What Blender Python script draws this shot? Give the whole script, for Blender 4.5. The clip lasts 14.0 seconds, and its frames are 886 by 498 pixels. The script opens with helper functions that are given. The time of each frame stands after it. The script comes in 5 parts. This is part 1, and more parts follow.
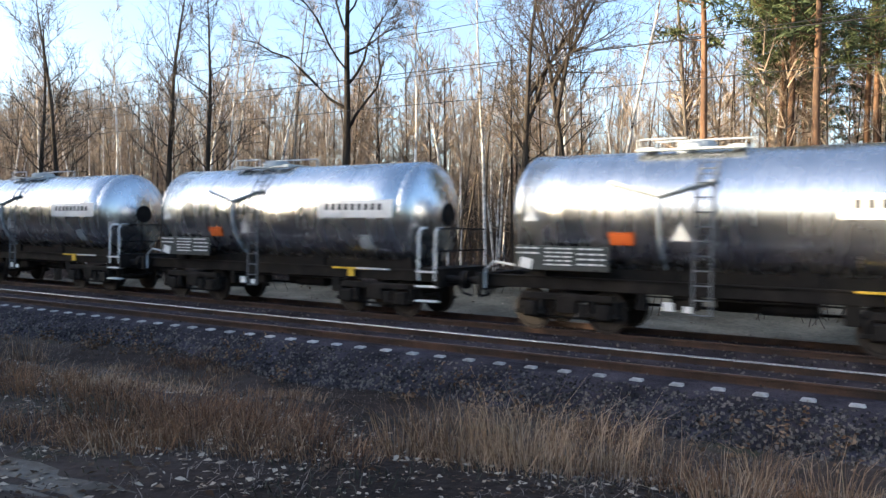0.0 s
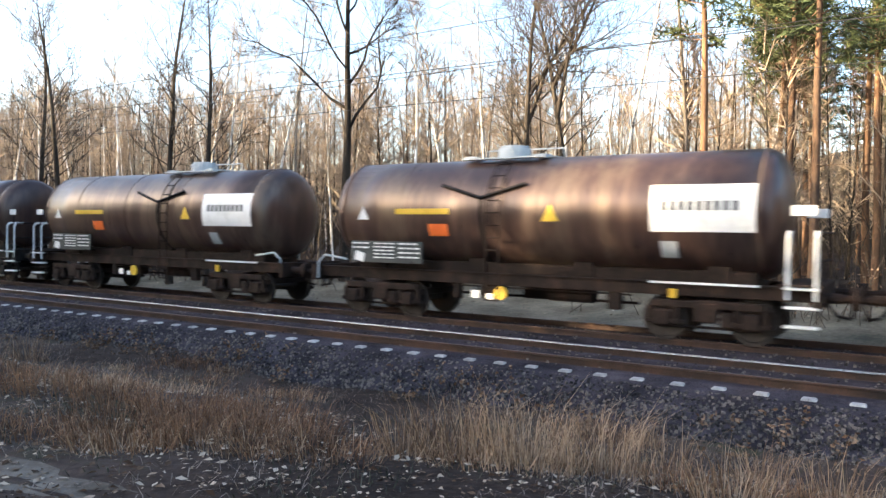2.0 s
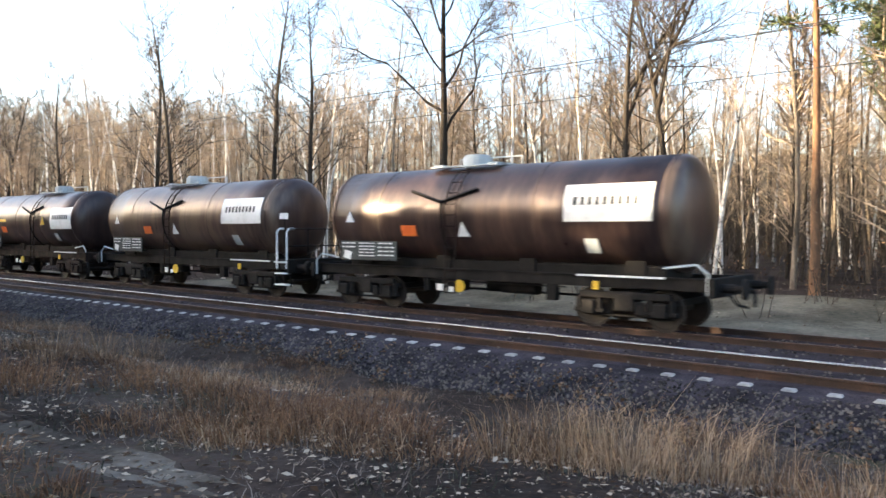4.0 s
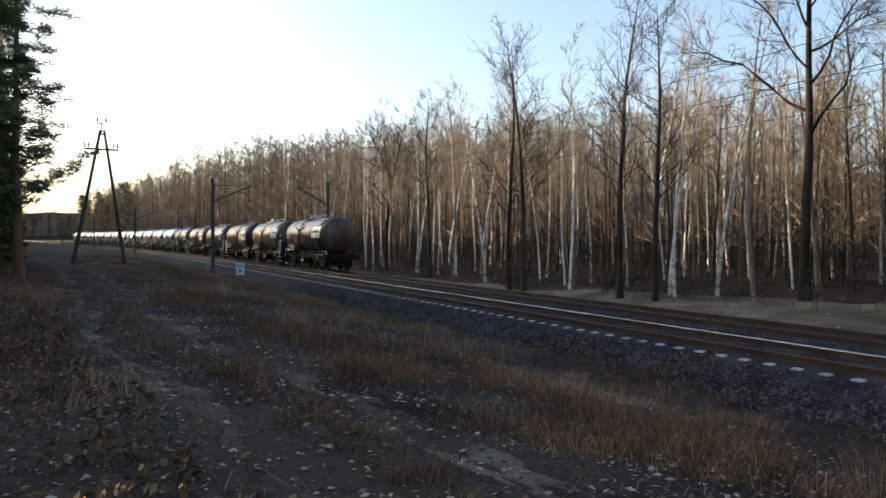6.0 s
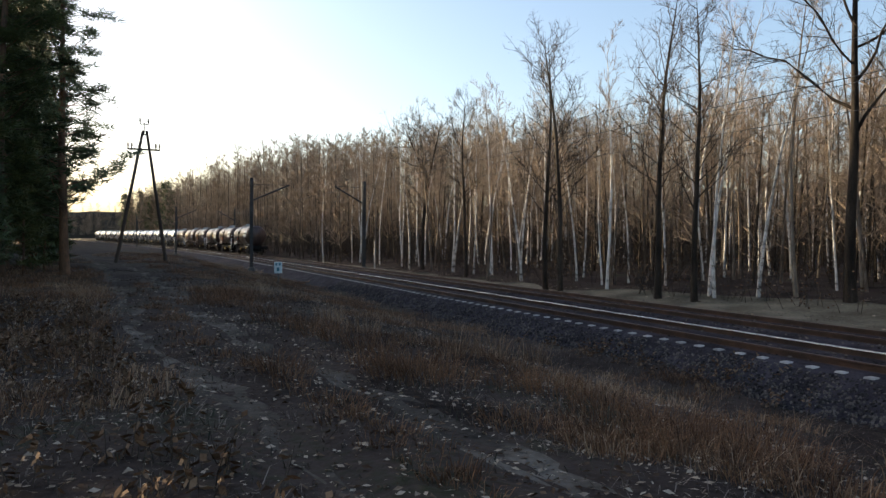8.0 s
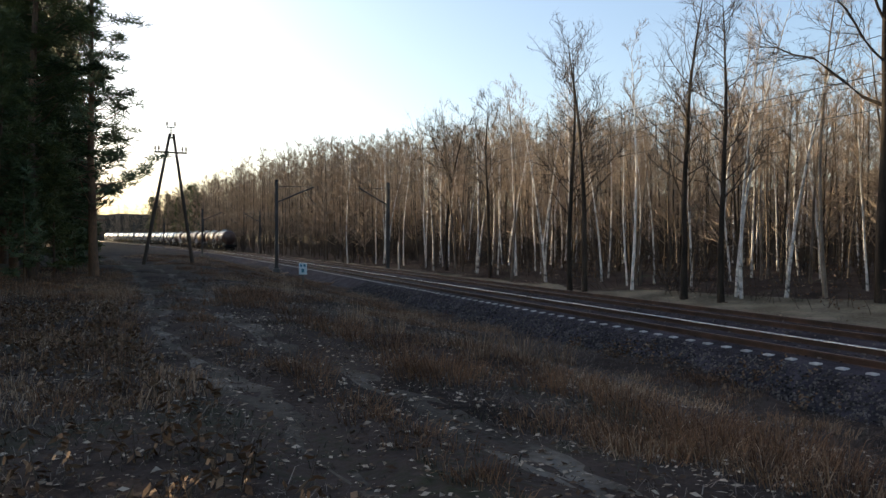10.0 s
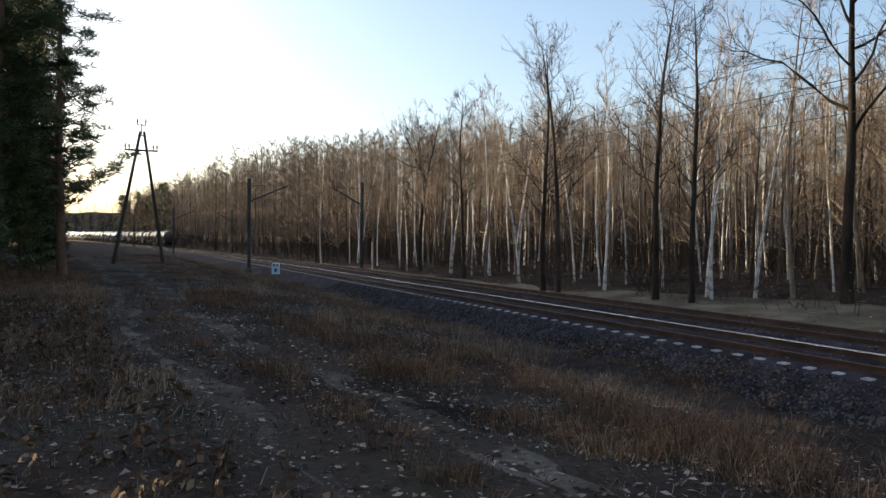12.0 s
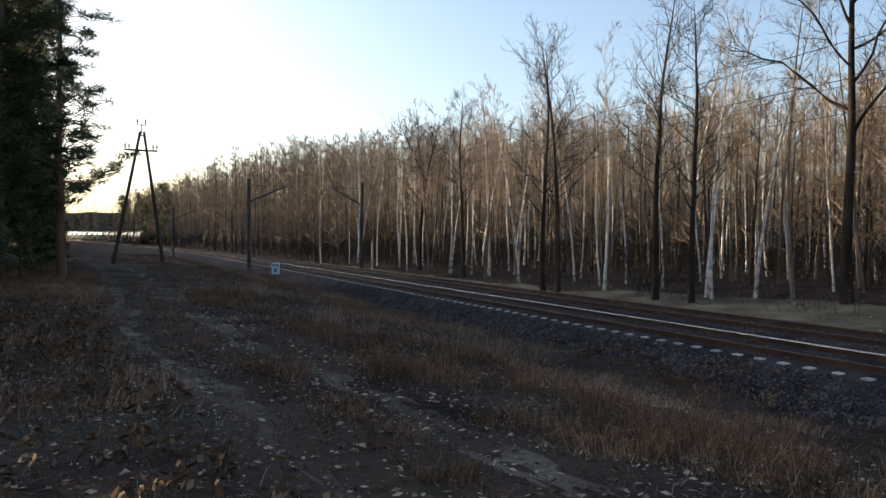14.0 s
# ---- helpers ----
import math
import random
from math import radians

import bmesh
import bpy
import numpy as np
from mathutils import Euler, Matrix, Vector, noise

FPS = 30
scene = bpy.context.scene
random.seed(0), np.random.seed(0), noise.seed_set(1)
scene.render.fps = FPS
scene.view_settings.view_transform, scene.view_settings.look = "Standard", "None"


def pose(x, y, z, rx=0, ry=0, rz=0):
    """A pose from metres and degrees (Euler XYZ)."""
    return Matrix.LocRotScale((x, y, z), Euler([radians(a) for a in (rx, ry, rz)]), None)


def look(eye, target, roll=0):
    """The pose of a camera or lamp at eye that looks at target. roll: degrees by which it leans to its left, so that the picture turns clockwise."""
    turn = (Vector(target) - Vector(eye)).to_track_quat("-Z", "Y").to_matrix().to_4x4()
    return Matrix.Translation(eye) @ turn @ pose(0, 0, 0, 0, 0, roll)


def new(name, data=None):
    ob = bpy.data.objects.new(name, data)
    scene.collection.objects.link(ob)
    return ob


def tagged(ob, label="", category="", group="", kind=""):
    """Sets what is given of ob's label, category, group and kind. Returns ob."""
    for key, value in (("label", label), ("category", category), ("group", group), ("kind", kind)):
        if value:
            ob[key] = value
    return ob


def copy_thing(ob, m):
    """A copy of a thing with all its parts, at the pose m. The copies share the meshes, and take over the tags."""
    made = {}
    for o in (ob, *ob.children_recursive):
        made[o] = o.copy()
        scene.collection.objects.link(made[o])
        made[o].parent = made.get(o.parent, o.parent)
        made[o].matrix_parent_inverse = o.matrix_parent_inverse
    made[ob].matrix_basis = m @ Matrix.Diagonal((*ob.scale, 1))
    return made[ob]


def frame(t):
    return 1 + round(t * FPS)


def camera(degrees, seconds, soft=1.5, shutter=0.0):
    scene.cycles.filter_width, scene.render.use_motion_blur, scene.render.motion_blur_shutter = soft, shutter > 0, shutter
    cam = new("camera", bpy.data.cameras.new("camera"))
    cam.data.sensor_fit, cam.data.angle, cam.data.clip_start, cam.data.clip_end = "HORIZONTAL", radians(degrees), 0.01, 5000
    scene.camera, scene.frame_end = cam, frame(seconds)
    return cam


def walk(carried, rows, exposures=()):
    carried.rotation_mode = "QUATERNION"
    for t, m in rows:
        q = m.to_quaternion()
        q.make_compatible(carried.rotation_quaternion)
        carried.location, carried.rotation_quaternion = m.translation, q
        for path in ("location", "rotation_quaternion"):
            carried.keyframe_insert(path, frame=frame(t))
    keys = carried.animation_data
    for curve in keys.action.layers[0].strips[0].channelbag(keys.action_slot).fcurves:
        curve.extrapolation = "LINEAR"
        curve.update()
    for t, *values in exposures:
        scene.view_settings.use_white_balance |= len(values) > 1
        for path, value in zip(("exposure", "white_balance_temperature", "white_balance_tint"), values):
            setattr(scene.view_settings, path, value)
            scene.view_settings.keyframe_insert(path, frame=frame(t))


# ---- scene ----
# The camera stands on the bank and pans with a train that runs away along a double track.
# x runs along the track, y across it, z = 0 at the rail heads.
EYE = 2.28


def aim(yaw, pitch, roll):
    """A camera pose at the eye: yaw to the left, pitch up, roll, in degrees."""
    return (pose(0, 0, EYE, 0, 0, yaw) @ pose(0, 0, 0, pitch)
            @ pose(0, 0, 0, 0, roll) @ pose(0, 0, 0, 90))


cam = camera(60.0, 14.0, soft=1.45, shutter=0.18)
PAN = [
    (0.0, 32.20, -1.41, -0.79), (1.0, 32.22, -1.42, -0.79), (2.2, 32.25, -1.45, -0.75),
    (2.8, 32.5, -1.47, -0.6), (3.4, 34.4, -1.45, -0.35), (3.9, 38.3, -1.38, -0.2),
    (4.3, 43.73, -1.28, -0.07), (4.5, 47.1, -1.04, -0.13), (5.0, 56.48, -0.76, -0.22),
    (5.5, 61.43, -0.66, -0.24), (6.0, 64.87, -0.57, -0.22), (6.5, 68.56, -0.52, -0.37),
    (7.0, 67.99, -0.49, -0.46), (7.5, 67.74, -0.63, -0.44), (8.3, 67.5, -0.63, -0.35),
    (9.1, 67.9, -0.63, -0.22), (9.8, 68.83, -0.63, -0.14), (10.0, 69.33, -0.58, -0.18),
    (10.5, 68.50, -0.57, -0.28), (11.0, 67.44, -0.56, -0.40), (12.0, 67.38, -0.56, -0.40),
    (14.0, 67.37, -0.56, -0.40),
]
walk(cam, [(t, aim(a, b, c)) for t, a, b, c in PAN],
     exposures=[(0.0, 1.8, 5600, 10), (1.0, 2.1, 5800, 10), (2.2, 2.46, 5950, 10), (4.3, 2.46, 6050, 10), (5.0, 1.95, 6050, 10), (5.5, 1.65, 6050, 10), (6.5, 1.1, 6100, 10), (14.0, 1.06, 6100, 10)])

# ---- light ----
SUN_AZ, SUN_EL = 222.0, 13.5      # degrees, counter-clockwise from +x; behind the camera, to its left
sun_dir = Vector((math.cos(radians(SUN_AZ)) * math.cos(radians(SUN_EL)),
                  math.sin(radians(SUN_AZ)) * math.cos(radians(SUN_EL)), math.sin(radians(SUN_EL))))
world = bpy.data.worlds.new("sky")
scene.world = world
world.use_nodes = True
wn = world.node_tree.nodes
sky = wn.new("ShaderNodeTexSky")
sky.sky_type = "NISHITA"
sky.sun_disc = False
sky.sun_elevation = radians(SUN_EL)
sky.sun_rotation = radians(90.0 - SUN_AZ)
sky.air_density, sky.dust_density, sky.ozone_density = 0.9, 2.8, 0.6
wn["Background"].inputs[1].default_value = 0.15
world.node_tree.links.new(sky.outputs[0], wn["Background"].inputs[0])
sun = new("sun", bpy.data.lights.new("sun", "SUN"))
sun.data.energy, sun.data.angle, sun.data.color = 5.0, radians(0.6), (1.0, 0.77, 0.47)
sun.matrix_world = look(sun_dir * 50, (0, 0, 0))

# ---- the line of the track ----
BEND, RADIUS = -57.0, 1576.0      # straight up to BEND, then a wide curve to the camera's side
NEAR, FAR = 13.80, 17.40          # track centres, from the eye


def along(s, lateral, z=0.0):
    """A point of the line: s metres along it (to the right), lateral metres across it."""
    d = min(s - BEND, 0.0)
    a = -d / RADIUS
    x, y = (s, 0.0) if d == 0 else (BEND - math.sin(a) * RADIUS, -(1 - math.cos(a)) * RADIUS)
    rise = 1.35e-5 * min(0.0, s + 53.0) ** 2
    return Vector((x - math.sin(a) * lateral, y + math.cos(a) * lateral, z + rise))


def heading(s):
    """Degrees by which the line is turned at s."""
    return math.degrees(-min(s - BEND, 0.0) / RADIUS)


def on_track(s, lateral, z=0.0):
    p = along(s, lateral, z)
    return pose(p.x, p.y, p.z, 0, 0, heading(s))


def ground_z(x, y):
    """Height of the soil: bank with the path, ditch, track bed, far verge."""
    s = x
    d = min(s - BEND, 0.0)
    lat = y + d * d / (2 * RADIUS)
    rise = 1.35e-5 * min(0.0, max(s, -420.0) + 53.0) ** 2
    prof = ((-200, 1.2), (-30, 0.9), (-8, 0.75), (2.5, 0.62), (5.0, 0.42), (7.5, -0.15), (9.6, -0.62), (11.2, -0.70),
            (12.0, -0.45), (12.6, -0.27), (19.0, -0.30), (19.7, -0.55), (21.0, -0.62), (23.5, -0.45), (27.5, -0.05), (32.0, 0.25), (45.0, 0.4), (300, 0.8))
    z = float(np.interp(lat, [p[0] for p in prof], [p[1] for p in prof]))
    amp = 0.0 if 12.2 < lat < 19.3 else min(1.0, min(abs(lat - 12.2), abs(lat - 19.3)) / 2)
    n = noise.noise((x * 0.22, y * 0.22, 0)) * 0.16 + noise.noise((x * 0.9, y * 0.9, 3)) * 0.05
    # wheel ruts of the path
    rut = 0.0
    for off in (-0.75, 0.75):
        c = path_y(x) + off
        rut -= 0.07 * math.exp(-((y - c) / 0.28) ** 2)
    return z + amp * n + rise + rut


def path_y(x):
    """The middle of the dirt path beside the camera."""
    return float(np.interp(x, (-200, -90, -58, -40, -25, -13, -8, -5.6, -3, 0, 20), (-16, -5.0, -1.2, 0.0, 0.6, 1.0, 1.8, 2.0, 2.4, 2.7, 3.0)))

# ---- materials ----


def surface(name, tones, rough=0.8, metal=0.0, scale=3.0, fine=40.0, bump=0.3, space="Object", stretch=(1, 1, 1), vary=0.0, dist=0.02, spec=0.4, uneven=0.12):
    """A node material: a ramp of tones over two scales of noise, bump, and a spread from object to object or island to island."""
    m = bpy.data.materials.new(name)
    m.use_nodes = True
    nt = m.node_tree
    n, l = nt.nodes, nt.links
    b = n["Principled BSDF"]
    b.inputs["Metallic"].default_value = metal
    b.inputs["Specular IOR Level"].default_value = spec
    tc = n.new("ShaderNodeTexCoord")
    mp = n.new("ShaderNodeMapping")
    mp.inputs["Scale"].default_value = stretch
    if space == "World":
        g = n.new("ShaderNodeNewGeometry")
        l.new(g.outputs["Position"], mp.inputs["Vector"])
    else:
        l.new(tc.outputs[space], mp.inputs["Vector"])
    a, c = n.new("ShaderNodeTexNoise"), n.new("ShaderNodeTexNoise")
    for tex, sc in ((a, scale), (c, fine)):
        tex.inputs["Scale"].default_value = sc
        tex.inputs["Detail"].default_value = 5
        l.new(mp.outputs[0], tex.inputs["Vector"])
    mix = n.new("ShaderNodeMath")
    mix.operation = "MULTIPLY_ADD"
    l.new(c.outputs[0], mix.inputs[0])
    mix.inputs[1].default_value = 0.55
    sub = n.new("ShaderNodeMath")
    sub.operation = "MULTIPLY_ADD"
    l.new(a.outputs[0], sub.inputs[0])
    sub.inputs[1].default_value = 1.3
    sub.inputs[2].default_value = -0.42
    l.new(sub.outputs[0], mix.inputs[2])
    fac = mix.outputs[0]
    if vary:
        info = n.new("ShaderNodeObjectInfo") if vary > 0 else n.new("ShaderNodeNewGeometry")
        rnd = info.outputs["Random"] if vary > 0 else info.outputs["Random Per Island"]
        add = n.new("ShaderNodeMath")
        add.operation = "MULTIPLY_ADD"
        l.new(rnd, add.inputs[0])
        add.inputs[1].default_value = abs(vary)
        off = n.new("ShaderNodeMath")
        off.operation = "SUBTRACT"
        l.new(fac, off.inputs[0])
        off.inputs[1].default_value = abs(vary) / 2
        l.new(off.outputs[0], add.inputs[2])
        fac = add.outputs[0]
    ramp = n.new("ShaderNodeValToRGB")
    el = ramp.color_ramp.elements
    while len(el) < len(tones):
        el.new(0.5)
    for i, t in enumerate(tones):
        el[i].position = 0.2 + 0.6 * i / max(1, len(tones) - 1)
        el[i].color = (*t, 1)
    l.new(fac, ramp.inputs[0])
    l.new(ramp.outputs[0], b.inputs["Base Color"])
    rr = n.new("ShaderNodeMapRange")
    rr.inputs["To Min"].default_value, rr.inputs["To Max"].default_value = max(0.05, rough - uneven), min(1, rough + uneven)
    l.new(c.outputs[0], rr.inputs[0])
    l.new(rr.outputs[0], b.inputs["Roughness"])
    if bump:
        bp = n.new("ShaderNodeBump")
        bp.inputs["Strength"].default_value = bump
        bp.inputs["Distance"].default_value = dist
        l.new(c.outputs[0], bp.inputs["Height"])
        l.new(bp.outputs[0], b.inputs["Normal"])
    return m


SOIL = surface("soil", [(0.0115, 0.0085, 0.00735), (0.03105, 0.0225, 0.01838), (0.0575, 0.0425, 0.035), (0.0368, 0.03875, 0.02275)], 0.95, scale=0.35, fine=9, bump=0.8, space="World", dist=0.06, spec=0.05)
BALLAST = surface("ballast", [(0.0127, 0.01058, 0.01288), (0.03174, 0.0276, 0.03381), (0.06348, 0.0552, 0.06601)], 0.9, scale=1.2, fine=22, bump=1.0, space="World", dist=0.05, spec=0.08)
STONE = surface("stone", [(0.0153, 0.0136, 0.0136), (0.0467, 0.0425, 0.0408), (0.1275, 0.1105, 0.0978)], 0.85, scale=2, fine=30, bump=0.3, space="World", vary=-0.7, spec=0.15)
CONCRETE = surface("concrete", [(0.1485, 0.1444, 0.135), (0.27, 0.2646, 0.2484), (0.405, 0.3915, 0.3713)], 0.85, scale=3, fine=40, bump=0.3, vary=0.35)
RUST = surface("rail_rust", [(0.01364, 0.00816, 0.0064), (0.0341, 0.01836, 0.012), (0.0682, 0.034, 0.0208)], 0.85, scale=1.5, fine=30, bump=0.3, space="World")
# Brown stands in for polished heads that catch no sky glint.
RAIL_NO_GLINT = surface("rail_no_glint", [(0.06, 0.034, 0.022), (0.13, 0.08, 0.055)], 0.5, metal=0.5, scale=2, fine=12, bump=0.0, space="World")
RAIL_TOP = surface("rail_polished", [(0.8, 0.79, 0.78), (0.92, 0.91, 0.9)], 0.42, metal=1.0, scale=2, fine=12, bump=0.0, space="World")
WIRE = surface("wire_metal", [(0.05, 0.05, 0.05), (0.09, 0.085, 0.08)], 0.6, metal=0.6, bump=0)
MAST = surface("mast_paint", [(0.02, 0.02, 0.02), (0.04, 0.04, 0.038), (0.065, 0.062, 0.058)], 0.75, scale=1.5, fine=25, bump=0.2)
POST_LIGHT = surface("mast_concrete", [(0.07, 0.068, 0.06), (0.16, 0.155, 0.14)], 0.85, scale=1.5, fine=25, bump=0.3)
POLE_WOOD = surface("pole_wood", [(0.035, 0.027, 0.02), (0.075, 0.058, 0.042)], 0.9, scale=2, fine=20, bump=0.4, stretch=(1, 1, 0.15))
INSULATOR = surface("insulator", [(0.10, 0.06, 0.04), (0.2, 0.14, 0.1)], 0.3, bump=0)
SIGN_WHITE = surface("sign_white", [(0.5, 0.62, 0.66), (0.68, 0.76, 0.78)], 0.6, scale=4, fine=30, bump=0.1)
SIGN_BLUE = surface("sign_blue", [(0.03, 0.16, 0.22), (0.05, 0.2, 0.26)], 0.6, bump=0)
BARK_DARK = surface("bark_dark", [(0.018, 0.014, 0.011), (0.042, 0.033, 0.025), (0.085, 0.067, 0.05)], 0.95, scale=2.5, fine=22, bump=0.8, stretch=(1, 1, 0.25), vary=0.3, spec=0.15)
BARK_BIRCH = surface("bark_birch", [(0.06, 0.052, 0.045), (0.42, 0.39, 0.35), (0.68, 0.65, 0.6), (0.8, 0.78, 0.74)], 0.85, scale=1.6, fine=9, bump=0.4, stretch=(1, 1, 1.6), vary=0.25)
BARK_GREY = surface("bark_grey", [(0.06, 0.047, 0.035), (0.135, 0.108, 0.082), (0.25, 0.205, 0.158)], 0.95, scale=2.0, fine=18, bump=0.6, stretch=(1, 1, 0.4), vary=0.4, spec=0.15)
BARK_PINE = surface("bark_pine", [(0.045, 0.032, 0.024), (0.12, 0.072, 0.044), (0.24, 0.13, 0.07)], 0.95, scale=1.2, fine=14, bump=0.9, stretch=(1, 1, 0.35), vary=0.2, spec=0.15)
TWIG_DARK = surface("twig_dark", [(0.045, 0.036, 0.028), (0.10, 0.08, 0.06)], 0.9, bump=0, vary=0.3, spec=0.15)
TWIG_WARM = surface("twig_warm", [(0.21, 0.16, 0.115), (0.44, 0.34, 0.24)], 0.9, bump=0, vary=0.5, spec=0.15)
NEEDLE = surface("pine_needles", [(0.024, 0.037, 0.013), (0.065, 0.084, 0.028), (0.14, 0.15, 0.052)], 0.75, scale=0.8, fine=6, bump=0, vary=0.25)
GRASS = surface("dry_grass_blades", [(0.09139, 0.0559, 0.03549), (0.2038, 0.13, 0.07943), (0.4075, 0.286, 0.1859)], 0.85, scale=0.5, fine=3, bump=0, space="World", vary=-0.6, spec=0.1)
GRASS_RED = surface("russet_grass_blades", [(0.05994, 0.0324, 0.01985), (0.1399, 0.07776, 0.04394), (0.2497, 0.1426, 0.07796)], 0.85, scale=0.5, fine=3, bump=0, space="World", vary=-0.6, spec=0.1)
GRASS_GREEN = surface("short_grass", [(0.02137, 0.024, 0.01688), (0.04987, 0.0495, 0.03563), (0.1069, 0.0975, 0.07025)], 0.85, scale=0.5, fine=3, bump=0, space="World", vary=-0.7, spec=0.1)
GRASS_MAT = surface("matted_grass_blades", [(0.0351, 0.026, 0.02106), (0.09945, 0.0754, 0.06318), (0.234, 0.1885, 0.158)], 0.9, scale=0.5, fine=3, bump=0, space="World", vary=-0.8, spec=0.1)
LEAF = surface("dead_leaves", [(0.042, 0.0231, 0.0126), (0.13, 0.086, 0.054), (0.36, 0.295, 0.225)], 0.8, scale=1, fine=8, bump=0.1, space="World", vary=-1.0, spec=0.1)
BUSH_LEAF = surface("withered_leaves", [(0.066, 0.03575, 0.018), (0.1375, 0.0825, 0.048), (0.198, 0.1375, 0.09)], 0.85, bump=0, space="World", vary=-0.8, spec=0.1)

TANK_BROWN = surface("weathered_brown_tank", [(0.028, 0.0175, 0.016), (0.051, 0.031, 0.0265), (0.08, 0.049, 0.038), (0.135, 0.093, 0.064)], 0.33, metal=0.35, scale=0.7, fine=4.0, bump=0.06, stretch=(1.8, 1, 0.2), vary=0.3, spec=0.5)
TANK_SILVER = surface("dull_aluminium", [(0.42, 0.43, 0.44), (0.55, 0.56, 0.57), (0.64, 0.64, 0.64)], 0.27, metal=0.97, scale=0.5, fine=2.5, bump=0.004, stretch=(1.6, 1, 0.25), vary=0.2, uneven=0.05)
UNDER = surface("underframe_black", [(0.004, 0.004, 0.004), (0.010, 0.009, 0.0085), (0.022, 0.018, 0.016)], 0.75, scale=2, fine=14, bump=0.2, spec=0.15)
UNDER_BROWN = surface("underframe_rusty", [(0.008, 0.006, 0.005), (0.02, 0.013, 0.010), (0.045, 0.027, 0.019)], 0.8, scale=2, fine=14, bump=0.2, spec=0.15)
WHEEL_STEEL = surface("wheel_steel", [(0.015, 0.013, 0.012), (0.045, 0.036, 0.03)], 0.6, metal=0.5, scale=3, fine=20, bump=0.1)
PANEL = surface("panel_white", [(0.55, 0.54, 0.5), (0.74, 0.73, 0.69), (0.8, 0.79, 0.76)], 0.5, scale=1.5, fine=9, bump=0.02)
PAINT_WHITE = surface("paint_white", [(0.6, 0.6, 0.58), (0.78, 0.78, 0.76)], 0.55, scale=3, fine=20, bump=0.05)
INK = surface("ink_dark", [(0.02, 0.02, 0.022), (0.04, 0.04, 0.042)], 0.6, bump=0)
PLATE = surface("data_plate", [(0.02, 0.024, 0.024), (0.05, 0.055, 0.052)], 0.6, scale=3, fine=20, bump=0)
ORANGE = surface("placard_orange", [(0.6, 0.11, 0.02), (0.75, 0.17, 0.03)], 0.55, scale=4, fine=20, bump=0)
YELLOW = surface("paint_yellow", [(0.55, 0.34, 0.02), (0.72, 0.47, 0.04)], 0.55, scale=4, fine=20, bump=0)
LADDER_GREY = surface("ladder_grey", [(0.10, 0.105, 0.11), (0.2, 0.205, 0.21)], 0.6, scale=3, fine=20, bump=0.05)
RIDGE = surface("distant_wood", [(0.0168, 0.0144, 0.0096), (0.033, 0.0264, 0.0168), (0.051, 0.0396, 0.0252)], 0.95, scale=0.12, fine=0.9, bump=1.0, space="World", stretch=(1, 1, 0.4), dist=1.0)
DOME_GREY = surface("dome_grey", [(0.3, 0.33, 0.34), (0.48, 0.51, 0.52)], 0.55, scale=3, fine=20, bump=0.05)

# ---- mesh helpers ----


def solid(name, verts, faces, mat, smooth=False):
    me = bpy.data.meshes.new(name)
    me.from_pydata(verts, [], faces)
    me.materials.append(mat)
    if smooth:
        me.polygons.foreach_set("use_smooth", [True] * len(me.polygons))
    me.update()
    return me


def mesh_of(name, bm, mat, smooth=False):
    me = bpy.data.meshes.new(name)
    bm.to_mesh(me)
    bm.free()
    me.materials.append(mat)
    if smooth:
        me.polygons.foreach_set("use_smooth", [True] * len(me.polygons))
    return me


def part(name, me, parent, label="", at=None):
    """Links a mesh (or a bmesh given with its material) as one object under a thing or a part."""
    ob = new(name, me)
    if parent is not None:
        ob.parent = parent
    if at is not None:
        ob.matrix_basis = at
    if label:
        ob["label"] = label
    return ob


def box(bm, size, at=(0, 0, 0), bevel=0.0, turn=None):
    m = Matrix.Translation(at) @ (turn or Matrix()) @ Matrix.Diagonal((*size, 1))
    made = bmesh.ops.create_cube(bm, size=1.0, matrix=m)["verts"]
    if bevel:
        edges = list({e for v in made for e in v.link_edges})
        bmesh.ops.bevel(bm, geom=edges, offset=bevel, segments=1, affect="EDGES", profile=0.5)


def rod(bm, a, b, r, seg=6, r2=None):
    a, b = Vector(a), Vector(b)
    d = b - a
    if d.length < 1e-6:
        return
    m = Matrix.Translation((a + b) / 2) @ d.to_track_quat("Z", "Y").to_matrix().to_4x4()
    bmesh.ops.create_cone(bm, cap_ends=True, segments=seg, radius1=r, radius2=r if r2 is None else r2, depth=d.length, matrix=m)


def pipe(bm, pts, r, seg=6):
    for a, b in zip(pts, pts[1:]):
        rod(bm, a, b, r, seg)


def tube(v, f, pts, radii, seg):
    o = len(v)
    for i, (p, r) in enumerate(zip(pts, radii)):
        d = (pts[min(i + 1, len(pts) - 1)] - pts[max(i - 1, 0)]).normalized()
        u = d.orthogonal().normalized()
        w = d.cross(u)
        for k in range(seg):
            a = 2 * math.pi * k / seg
            v.append(tuple(p + u * (math.cos(a) * r) + w * (math.sin(a) * r)))
    for i in range(len(pts) - 1):
        for k in range(seg):
            j = (k + 1) % seg
            f.append((o + i * seg + k, o + i * seg + j, o + (i + 1) * seg + j, o + (i + 1) * seg + k))


